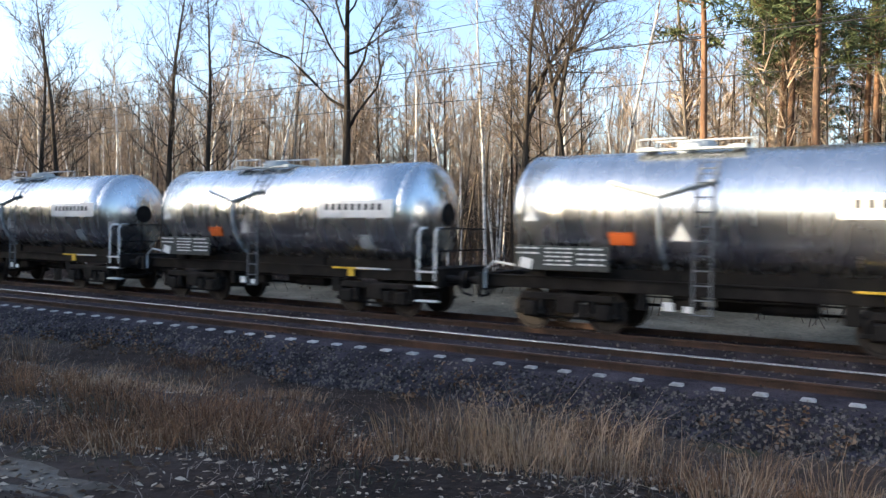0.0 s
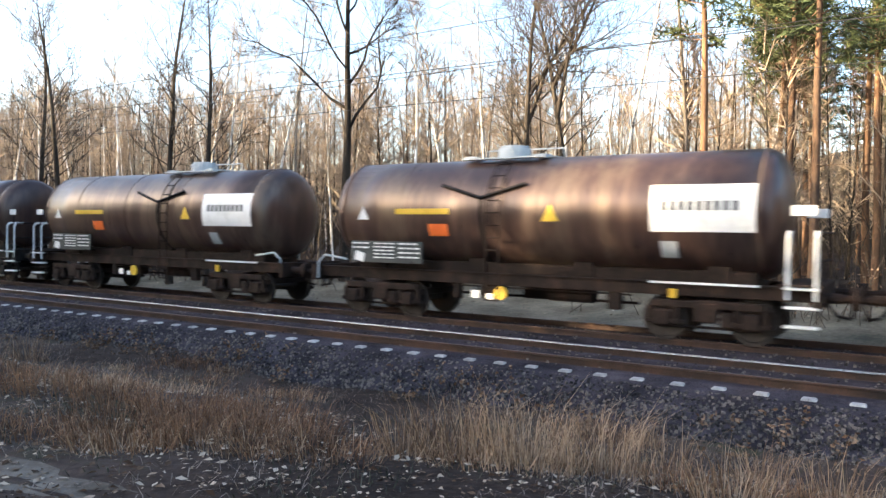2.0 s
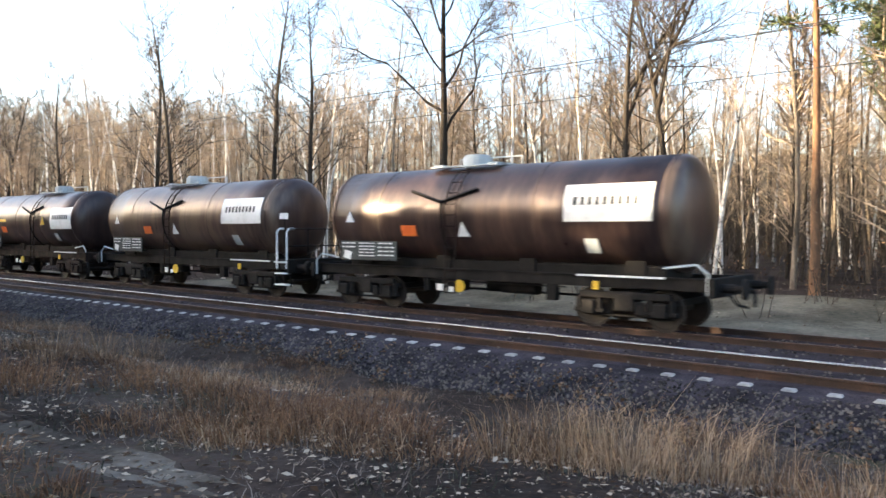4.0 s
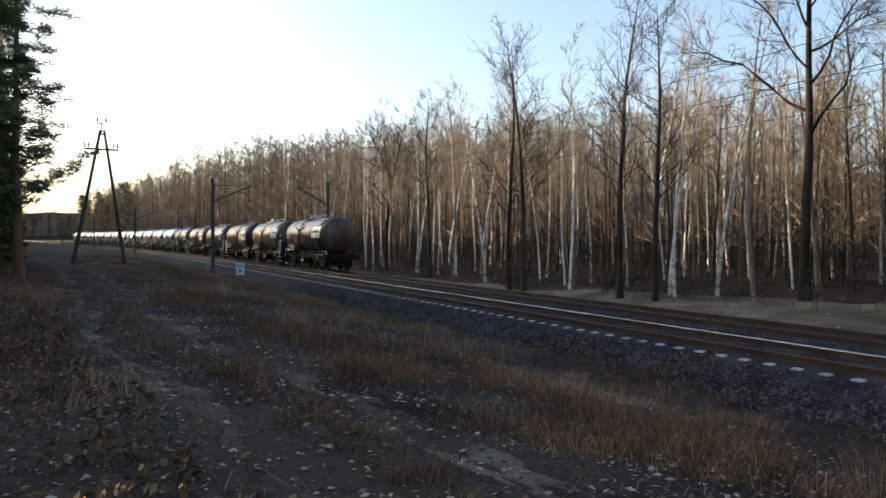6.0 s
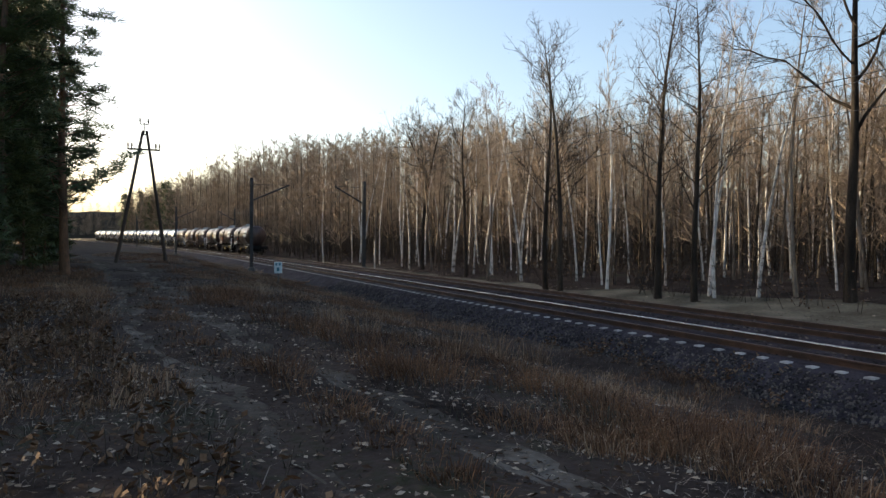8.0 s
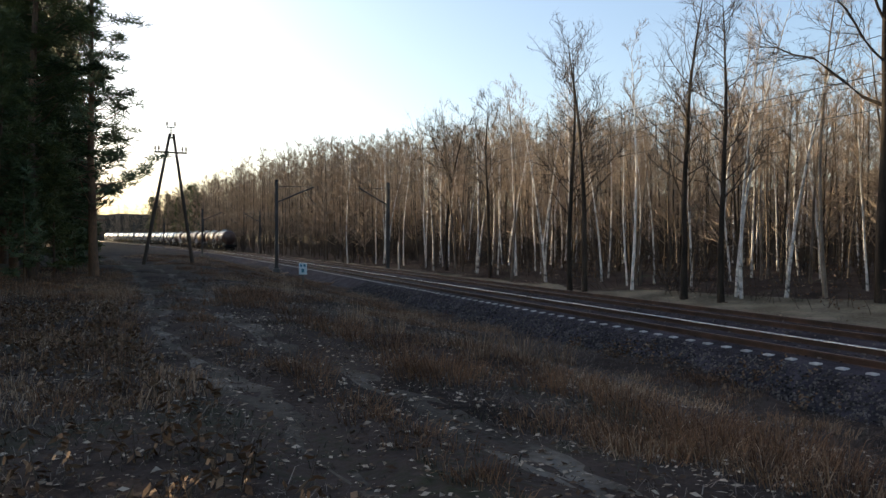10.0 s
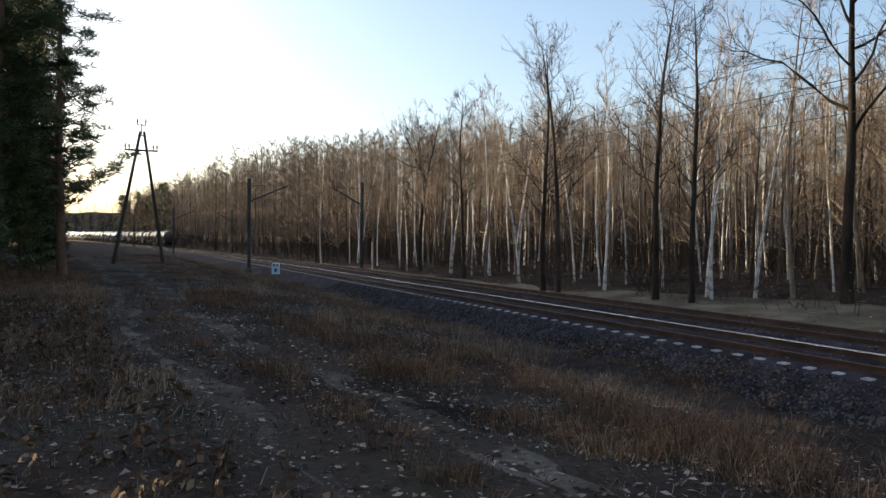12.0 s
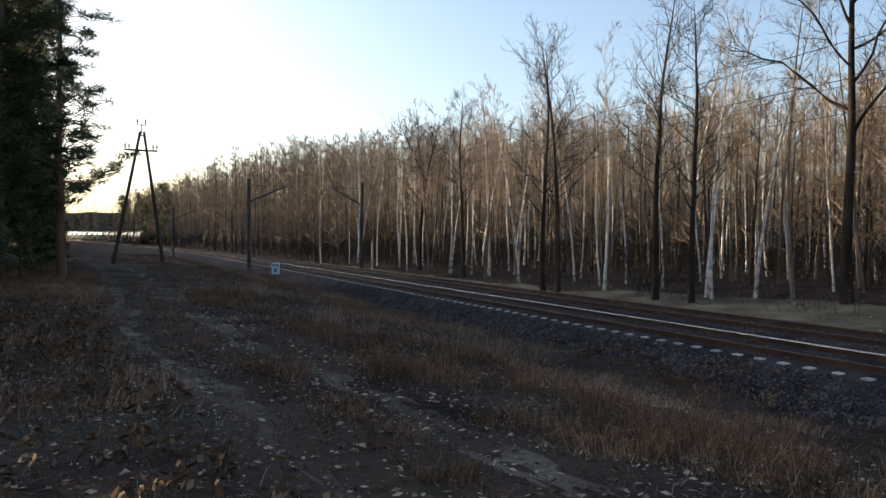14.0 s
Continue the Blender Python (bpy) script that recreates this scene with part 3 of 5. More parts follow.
    rod(bm, (0.5, -0.55, 0.82), (1.6, -0.55, 0.82), 0.2, 12)
    box(bm, (0.6, 0.35, 0.35), (-1.0, -0.6, 0.8), 0.03)
    rod(bm, (-2.0, -0.9, 0.9), (2.6, -0.9, 0.9), 0.02)
    box(bm, (0.9, 0.5, 0.4), (-0.1, 0.3, 0.78), 0.04)
    box(bm, (0.3, 0.2, 0.5), (2.2, -0.85, 0.8), 0.02)
    box(bm, (0.2, 0.2, 0.45), (-1.9, -0.85, 0.8), 0.02)
    rod(bm, (-2.4, 0.2, 0.62), (2.4, 0.2, 0.62), 0.035)
    part("brake_gear", mesh_of("brake_gear", bm, frame_mat), root)
    for w, x, z in ((0.22, -1.25, 0.72), (0.16, -0.85, 0.68)):
        bm = bmesh.new()
        box(bm, (w, 0.03, w * 0.85), (x, -1.12, z), 0.005)
        part("brake_plate", mesh_of("brake_plate", bm, PAINT_WHITE), root, "small white brake plate")
    # yellow handwheel or lever on the sole bar
    bm = bmesh.new()
    if silver:
        box(bm, (1.3, 0.03, 0.05), (2.9, -1.14, 1.22), 0.005)
        box(bm, (0.22, 0.04, 0.24), (2.9, -1.15, 1.12), 0.01)
    else:
        rod(bm, (-0.55, -1.16, 0.78), (-0.55, -1.12, 0.78), 0.17, 16)
    part("brake_handle", mesh_of("brake_handle", bm, YELLOW), root, "yellow brake handle")
    if not silver:
        bm = bmesh.new()
        box(bm, (0.16, 0.05, 0.2), (h - 2.2, -1.15, 1.0), 0.01)
        part("bracket", mesh_of("bracket", bm, YELLOW), root, "yellow bracket")
    bm = bmesh.new()
    box(bm, (2.2 if not silver else 1.1, 0.02, 0.045), (h - 1.6, -1.16, 1.23))
    part("edge_strip", mesh_of("edge_strip", bm, PAINT_WHITE), root, "white edge strip")
    # bogies
    fm, wm, am = BOGIE[frame_mat.name]
    for x in (-length / 2 + 2.75, length / 2 - 2.75):
        bg = part("bogie", fm, root, at=pose(x, 0, 0))
        for dx in (-0.9, 0.9):
            part("axle", am, bg, at=pose(dx, 0, 0.46))
            for y in (-0.75, 0.75):
                part("wheel", wm, bg, at=pose(dx, y, 0.46, 0, 0, 0 if y > 0 else 180))
    # buffers, coupling, end steps and rails
    for sx in (-1, 1):
        for y in (-0.875, 0.875):
            bm = bmesh.new()
            rod(bm, (sx * hb, y, 1.05), (sx * (hb + 0.38), y, 1.05), 0.10, 10)
            rod(bm, (sx * (hb + 0.3), y, 1.05), (sx * (hb + 0.56), y, 1.05), 0.075, 10)
            rod(bm, (sx * (hb + 0.55), y, 1.05), (sx * (hb + 0.61), y, 1.05), 0.225, 16)
            part("buffer", mesh_of("buffer", bm, frame_mat), root)
        bm = bmesh.new()
        rod(bm, (sx * hb, 0, 0.98), (sx * (hb + 0.5), 0, 0.95), 0.06, 8)
        rod(bm, (sx * (hb + 0.5), 0, 0.95), (sx * (hb + 0.5), 0, 0.6), 0.04, 8)
        part("coupling", mesh_of("coupling", bm, frame_mat), root)
        bm = bmesh.new()
        pipe(bm, ((sx * hb, -0.35, 0.95), (sx * (hb + 0.25), -0.36, 0.66), (sx * (hb + 0.5), -0.38, 0.62)), 0.03, 6)
        part("brake_hose", mesh_of("brake_hose", bm, frame_mat), root)
        if railing == sx:
            bm = bmesh.new()
            box(bm, (0.75, 2.6, 0.04), (sx * (hb - 0.3), 0, 1.29))
            part("platform", mesh_of("platform", bm, frame_mat), root)
            for x in (hb - 0.55, hb - 0.05):
                bm = bmesh.new()
                xx = sx * x
                pipe(bm, ((xx, -1.28, 1.0), (xx, -1.28, 2.2), (xx, -1.18, 2.32), (xx, -0.95, 2.32)), 0.035, 6)
                part("grab_rail", mesh_of("grab_rail", bm, PAINT_WHITE), root, "white grab rail")
            bm = bmesh.new()
            xx = sx * (hb - 0.02)
            for z in (1.75, 2.32):
                rod(bm, (xx, -1.2, z), (xx, 1.2, z), 0.022, 5)
            for y in (-0.4, 0.4, 1.2):
                rod(bm, (xx, y, 1.28), (xx, y, 2.32), 0.022, 5)
            part("end_railing", mesh_of("end_railing", bm, frame_mat), root)
            if not silver:
                for y in (-1.16, 1.16):
                    bm = bmesh.new()
                    rod(bm, (sx * (hb - 0.3), y, 1.3), (sx * (hb - 0.3), y, 2.86), 0.02, 5)
                    stem = part("plate_stem", mesh_of("plate_stem", bm, frame_mat), root)
                    bm = bmesh.new()
                    box(bm, (0.42, 0.02, 0.2), (sx * (hb - 0.3), y - 0.03, 2.74), 0.004)
                    part("end_plate", mesh_of("end_plate", bm, PAINT_WHITE), stem, "white plate above the end platform")
            for z in (1.22, 0.85, 0.48):
                bm = bmesh.new()
                box(bm, (0.62, 0.26, 0.045), (sx * (hb - 0.3), -1.22, z), 0.01)
                part("step", mesh_of("step", bm, PAINT_WHITE), root, "white-edged step")
            for x in (hb - 0.6, hb):
                bm = bmesh.new()
                box(bm, (0.03, 0.05, 0.9), (sx * x, -1.15, 0.85))
                part("step_hanger", mesh_of("step_hanger", bm, frame_mat), root)
        else:
            bm = bmesh.new()
            pipe(bm, ((sx * (hb - 0.1), -1.2, 0.9), (sx * (hb - 0.1), -1.2, 1.35), (sx * (hb - 0.35), -1.2, 1.55), (sx * (hb - 1.1), -1.2, 1.45)), 0.03, 6)
            part("grab_rail", mesh_of("grab_rail", bm, DOME_GREY), root)
    return root


BOGIE = {m.name: bogie_meshes(m) for m in (UNDER, UNDER_BROWN)}
TRAIN = []          # wagon and the distance of its middle ahead of the train's tail


def build_train():
    kinds = {}
    ahead = 0.0
    # from the tail on: style of the brown wagons and the end that has a platform with a railing
    order = [(0, 0), (0, 1), (1, -1), (1, 1), (1, -1), (2, 1)]
    for i in range(19):
        key = ("brown", *order[i]) if i < 6 else ("silver", 0, 1)
        length = L_BROWN if i < 6 else L_SILVER
        if key not in kinds:
            kinds[key] = w = tank_wagon(key[0] == "silver", key[1], key[2])
        else:
            w = copy_thing(kinds[key], pose(0, 0, 0))
        TRAIN.append((w, ahead + length / 2))
        ahead += length


def tail(t):
    """Where the train's tail is at t seconds, along the line."""
    return float(np.interp(t, (0.0, 2.2, 4.5, 5.0, 6.0, 7.5, 10.0, 14.0), (86.6, 36.1, -16.8, -28.6, -54.0, -92.5, -156.0, -245.0)))


build_train()

# ---- line side: masts, wires, pole line, board ----


def catenary_mast(s, lateral, reach, height=8.6, mat=MAST):
    """A lattice-like steel mast with a bracket arm towards the track."""
    root = tagged(new("catenary_mast"), "dark steel catenary mast with bracket arm beside the track", "catenary mast", "masts along the line")
    base = along(s, lateral)
    root.matrix_basis = pose(base.x, base.y, ground_z(base.x, base.y) - 0.05, 0, 0, heading(s))
    top = height
    bm = bmesh.new()
    for x in (-0.12, 0.12):
        box(bm, (0.08, 0.28, top), (x, 0, top / 2), 0.008)
    for k in range(int(top / 0.6)):
        z = 0.3 + k * 0.6
        box(bm, (0.32, 0.02, 0.06), (0, -0.13, z), 0, Matrix.Rotation(radians(35 if k % 2 else -35), 4, "Y"))
        box(bm, (0.32, 0.02, 0.06), (0, 0.13, z), 0, Matrix.Rotation(radians(-35 if k % 2 else 35), 4, "Y"))
    part("post", mesh_of("post", bm, mat), root)
    bm = bmesh.new()
    box(bm, (0.55, 0.55, 0.5), (0, 0, 0.15), 0.04)
    part("footing", mesh_of("footing", bm, POST_LIGHT), root)
    d = 1 if reach > 0 else -1
    bm = bmesh.new()
    rod(bm, (0, 0.1 * d, top - 2.05), (0, reach, top - 0.55), 0.075, 6)
    rod(bm, (0, 0.1 * d, top - 0.6), (0, reach * 0.98, top - 0.55), 0.025, 6)
    rod(bm, (0, reach * 0.75, top - 1.0), (0, reach * 1.12, top - 2.55), 0.022, 6)
    part("bracket_arm", mesh_of("bracket_arm", bm, mat), root)
    v, f = lathe(((0, 0.03), (0.05, 0.07), (0.08, 0.03), (0.13, 0.07), (0.16, 0.03), (0.21, 0.07), (0.26, 0.03)), 8, "y")
    part("insulator", solid("insulator", v, f, INSULATOR), root, "ribbed brown insulator", pose(0, 0.15 * d, top - 0.72))
    part("insulator", solid("insulator", v, f, INSULATOR), root, "ribbed brown insulator", pose(0, 0.3 * d, top - 2.05))


MASTS = [-289.0, -217.0, -145.0, -72.0, 0.5, 73.0]


def wire_mesh(points, r):
    v, f = [], []
    for i, p in enumerate(points):
        for k in range(4):
            a = k * math.pi / 2
            v.append((p.x, p.y + math.cos(a) * r, p.z + math.sin(a) * r))
    for i in range(len(points) - 1):
        for k in range(4):
            j = (k + 1) % 4
            f.append((i * 4 + k, (i + 1) * 4 + k, (i + 1) * 4 + j, i * 4 + j))
    return solid("wire", v, f, WIRE)


def build_line_side():
    for s in MASTS:
        if s > 0:
            continue
        catenary_mast(s, 10.75, 3.5)
        catenary_mast(s + 3.8, 20.35, -2.8, 8.3)
    for c in (NEAR, FAR):
        root = tagged(new("overhead_line"), "thin dark contact and carrier wires over the track", "overhead line", "overhead lines")
        contact, carrier = [], []
        for a, b in zip(MASTS, MASTS[1:]):
            for k in range(9):
                q = k / 8
                s = a + (b - a) * q
                contact.append(along(s, c, 5.7))
                zc = 6.75 - 4 * 0.5 * q * (1 - q)
                carrier.append(along(s, c, zc))
                if 0 < k < 8:
                    bm = bmesh.new()
                    rod(bm, along(s, c, 5.7), along(s, c, zc), 0.004, 3)
                    part("dropper", mesh_of("dropper", bm, WIRE), root)
        part("contact_wire", wire_mesh(contact, 0.009), root)
        part("carrier_wire", wire_mesh(carrier, 0.008), root)
    # A-shaped wooden pole of a power line
    root = tagged(new("power_pole"), "dark A-shaped wooden power pole with cross-arm and insulators", "power pole")
    gx, gy = -58.5, 0.9
    root.matrix_basis = pose(gx, gy, ground_z(gx, gy) - 0.1, 0, 0, 90 + 5)
    bm = bmesh.new()
    rod(bm, (1.8, 0.25, 0), (0.44, 0, 9.4), 0.14, 10, 0.09)
    part("leg", mesh_of("leg", bm, POLE_WOOD), root)
    bm = bmesh.new()
    rod(bm, (-1.58, -0.25, 0), (0.2, 0, 9.4), 0.14, 10, 0.09)
    part("leg", mesh_of("leg", bm, POLE_WOOD), root)
    bm = bmesh.new()
    box(bm, (2.2, 0.10, 0.12), (0.25, -0.1, 8.05), 0.01)
    box(bm, (0.5, 0.1, 0.1), (0.28, -0.1, 9.1), 0.01)
    part("cross_arm", mesh_of("cross_arm", bm, POLE_WOOD), root)
    bm = bmesh.new()
    rod(bm, (0.28, 0, 9.2), (0.28, 0, 9.95), 0.04, 6)
    box(bm, (0.6, 0.06, 0.06), (0.28, 0, 9.85))
    part("top_bracket", mesh_of("top_bracket", bm, WIRE), root)
    for x, z in ((-1.05, 8.1), (-0.8, 8.1), (0.8, 8.1), (1.05, 8.1), (-0.27, 9.88), (0.27, 9.88)):
        v, f = lathe(((0, 0.03), (0.12, 0.04), (0.14, 0.07), (0.22, 0.07), (0.26, 0.05), (0.32, 0.06), (0.4, 0.03)), 8, "z")
        part("insulator", solid("insulator", v, f, INSULATOR), root, "small dark insulator", pose(x + (0.25 if z < 9 else 0.28), -0.1 if z < 9 else 0, z))
    for s, lat, hh in ((-70.0, 22.0, 2.7), (-128.0, 21.0, 2.2)):
        p = along(s, lat)
        post = tagged(new("marker_post"), "pale slim concrete marker post at the forest edge", "marker post", "marker posts")
        post.matrix_basis = pose(p.x, p.y, ground_z(p.x, p.y) - 0.1, 0, 0, heading(s))
        bm = bmesh.new()
        box(bm, (0.13, 0.13, hh), (0, 0, hh / 2), 0.015)
        part("shaft", mesh_of("shaft", bm, CONCRETE), post)
        bm = bmesh.new()
        box(bm, (0.16, 0.16, 0.1), (0, 0, hh + 0.05), 0.02)
        part("cap", mesh_of("cap", bm, CONCRETE), post)
    # distance board on a post
    gx, gy = -45.0, 8.2
    root = tagged(new("distance_board"), "small white trackside board on a post", "trackside sign")
    root.matrix_basis = pose(gx, gy, ground_z(gx, gy), 0, 0, -25 + 90)
    bm = bmesh.new()
    box(bm, (0.08, 0.08, 1.3), (0, 0.06, 0.55), 0.01)
    part("post", mesh_of("post", bm, POST_LIGHT), root)
    bm = bmesh.new()
    box(bm, (0.46, 0.05, 0.66), (0, 0, 0.95), 0.01)
    bd = part("board", mesh_of("board", bm, SIGN_WHITE), root, "white board with dark bars")
    bm = bmesh.new()
    for k, (x, z, w, hh) in enumerate(((-0.1, 1.15, 0.12, 0.14), (0.1, 1.15, 0.12, 0.14), (0.0, 0.85, 0.16, 0.22))):
        box(bm, (w, 0.012, hh), (x, -0.028, z))
    part("bar", mesh_of("bar", bm, SIGN_BLUE), bd)


build_line_side()

# ---- trees ----


def spike(v, f, a, b, w):
    """A twig too thin to be a tube: one long slender face."""
    t = (b - a).orthogonal().normalized() * w
    o = len(v)
    v += [tuple(a - t), tuple(a + t), tuple(b)]
    f.append((o, o + 1, o + 2))


def wander(rng, start, way, length, n, bend, lift=0.0):
    pts, d = [Vector(start)], Vector(way).normalized()
    for _ in range(n):
        d = (d + Vector((rng.uniform(-bend, bend), rng.uniform(-bend, bend), rng.uniform(-bend, bend) + lift))).normalized()
        pts.append(pts[-1] + d * (length / n))
    return pts


def at_curve(pts, q):
    x = q * (len(pts) - 1)
    i = min(int(x), len(pts) - 2)
    return pts[i].lerp(pts[i + 1], x - i), (pts[i + 1] - pts[i]).normalized()


def side_way(rng, d, angle):
    """A direction that leans from d by an angle in degrees, to a random side."""
    u = d.orthogonal().normalized()
    u = Matrix.Rotation(rng.uniform(0, 6.283), 3, d) @ u
    return (d * math.cos(radians(angle)) + u * math.sin(radians(angle))).normalized()


def bare_tree(seed, height, radius, first, limbs, spread_deg, limb_len, bark, twig, lean=0.03, fork=False, lift=0.12, sub=6, twigs=5, fine=0.0065):
    """Meshes of a leafless tree: a trunk and a crown of limbs, branches and twigs."""
    rng = random.Random(seed)
    tv, tf, cv, cf = [], [], [], []
    trunk = wander(rng, (0, 0, -0.2), (rng.uniform(-lean, lean), rng.uniform(-lean, lean), 1), height, 10, 0.05 if not fork else 0.07, 0.02)
    tube(tv, tf, trunk, [radius * (1.25 if i == 0 else (1 - i / 10) ** 0.8 + 0.06) for i in range(11)], 8)
    leaders = [(trunk, 1.0)]
    if fork:
        for _ in range(2):
            p, d = at_curve(trunk, rng.uniform(0.42, 0.62))
            lead = wander(rng, p, side_way(rng, d, rng.uniform(22, 38)), height * rng.uniform(0.36, 0.5), 7, 0.10, 0.09)
            tube(tv, tf, lead, [radius * 0.55 * (1 - i / 7) + 0.012 for i in range(8)], 6)
            leaders.append((lead, 0.6))
    for lead, share in leaders:
        for i in range(int(limbs * share)):
            q = first + (0.98 - first) * (i + rng.random()) / max(1, int(limbs * share)) if share == 1.0 else 0.15 + 0.8 * rng.random()
            p, d = at_curve(lead, q)
            ln = limb_len * (1.15 - q * 0.75) * rng.uniform(0.55, 1.15)
            limb = wander(rng, p, side_way(rng, d, spread_deg * rng.uniform(0.75, 1.25)), ln, 4, 0.16, lift)
            r0 = radius * 0.28 * (1.1 - 0.75 * q) + 0.006
            tube(cv, cf, limb, [r0, r0 * 0.7, r0 * 0.5, r0 * 0.32, 0.004], 4)
            for _ in range(sub):
                p2, d2 = at_curve(limb, rng.uniform(0.25, 1.0))
                br = wander(rng, p2, side_way(rng, d2, rng.uniform(25, 60)), ln * rng.uniform(0.3, 0.6), 1, 0.2, lift)
                tube(cv, cf, br, [r0 * 0.35 + 0.003, 0.004], 3)
                for _ in range(twigs):
                    p3, d3 = at_curve(br, rng.uniform(0.2, 1.0))
                    spike(cv, cf, p3, p3 + side_way(rng, d3, rng.uniform(25, 80)) * ln * rng.uniform(0.1, 0.32) + Vector((0, 0, 0.05)), fine)
    return solid("trunk", tv, tf, bark, True), solid("crown", cv, cf, twig)


def pine_tree(seed, height, radius, first, crown_r, clumps, blades=46, width=0.022):
    """Meshes of a pine: a trunk with dead stubs and limbs, and a crown of needle tufts."""
    rng = random.Random(seed)
    tv, tf, nv, nf = [], [], [], []
    trunk = wander(rng, (0, 0, -0.2), (rng.uniform(-.02, .02), rng.uniform(-.02, .02), 1), height, 10, 0.03, 0.02)
    tube(tv, tf, trunk, [radius * (1.2 if i == 0 else 1 - 0.085 * i) for i in range(11)], 8)
    for _ in range(14):
        p, d = at_curve(trunk, rng.uniform(0.25, first))
        tube(tv, tf, wander(rng, p, side_way(rng, d, 80), rng.uniform(0.4, 1.6), 2, 0.2), [0.02, 0.014, 0.006], 3)
    for i in range(clumps):
        q = first + (1 - first) * (i / clumps) ** 0.9
        p, d = at_curve(trunk, q)
        reach = crown_r * (1.0 - 0.8 * max(0.0, (q - first) / (1 - first)) ** 1.6) * rng.uniform(0.45, 1.1)
        limb = wander(rng, p, side_way(rng, d, rng.uniform(60, 95)), reach, 3, 0.15, 0.10)
        tube(tv, tf, limb, [0.045 * (1.2 - q), 0.03 * (1.2 - q), 0.02 * (1.2 - q), 0.005], 3)
        for k in range(5):
            c, dd = at_curve(limb, rng.uniform(0.35, 1.0))
            c = c + Vector((rng.gauss(0, .18), rng.gauss(0, .18), rng.gauss(0, .10)))
            for _ in range(blades // 2):
                w = Vector((rng.gauss(0, 1), rng.gauss(0, 1), rng.gauss(0.25, 0.6))).normalized()
                a = c + w * rng.uniform(0.0, 0.12) + Vector((rng.gauss(0, .12), rng.gauss(0, .12), rng.gauss(0, .06)))
                t = w.orthogonal().normalized() * width
                e = a + w * rng.uniform(0.18, 0.36) * width / 0.022
                o = len(nv)
                nv += [tuple(a - t), tuple(a + t), tuple(e)]
                nf.append((o, o + 1, o + 2))
    return solid("trunk", tv, tf, BARK_PINE, True), solid("crown", nv, nf, NEEDLE)


def tree_thing(kind, meshes, label, category, group, m):
    root = tagged(new(kind), label, category, group)
    part("trunk", meshes[0], root)
    part("crown", meshes[1], root)
    root.matrix_basis = m
    return root


def at_ground(x, y, turn=0.0, size=1.0, lean=(0, 0)):
    return pose(x, y, ground_z(x, y) - 0.05, lean[0], lean[1], turn) @ Matrix.Diagonal((size, size, size, 1))


ALDER = [bare_tree(10 + i, 15.5, 0.165, 0.30, 26, 50, 4.4, BARK_DARK, TWIG_DARK, fork=(i % 2 == 0), lift=0.09, sub=8, twigs=6, fine=0.008) for i in range(4)]
BIRCH = [bare_tree(30 + i, 15.0, 0.088, 0.40, 20, 42, 2.8, BARK_BIRCH, TWIG_WARM, lean=0.06, lift=0.10, sub=6, twigs=10) for i in range(4)]
GREYTREE = [bare_tree(50 + i, 15.5, 0.105, 0.38, 18, 44, 2.9, BARK_GREY, TWIG_WARM, lean=0.05, sub=6, twigs=10) for i in range(4)]
PINE = [pine_tree(70 + i, 18.0, 0.165, 0.48, 2.8, 56, 34, 0.034) for i in range(3)]
BIG_PINE = [pine_tree(80 + i, 19.0, 0.22, 0.15, 4.2, 110, 60, 0.034) for i in range(2)]

DENSE_PINE = [pine_tree(90 + i, 18.5, 0.2, 0.08, 3.4, 48, 16, 0.11) for i in range(2)]


def edge_lat(s):
    """How far across the line the wood begins."""
    return float(np.interp(s, (-120, -38, -26, -18, 20), (22.5, 23.0, 27.0, 29.0, 29.0)))


def wood_height(s, lat):
    """How high the mass of the wood stands at a place of the line."""
    edge = float(np.interp(s, (-260, -160, -118, -95, -70, -50, 20), (21.0, 21.0, 17.5, 14.8, 12.8, 10.8, 10.0)))
    return edge + 0.11 * min(max(0.0, lat - edge_lat(s)), 45.0)


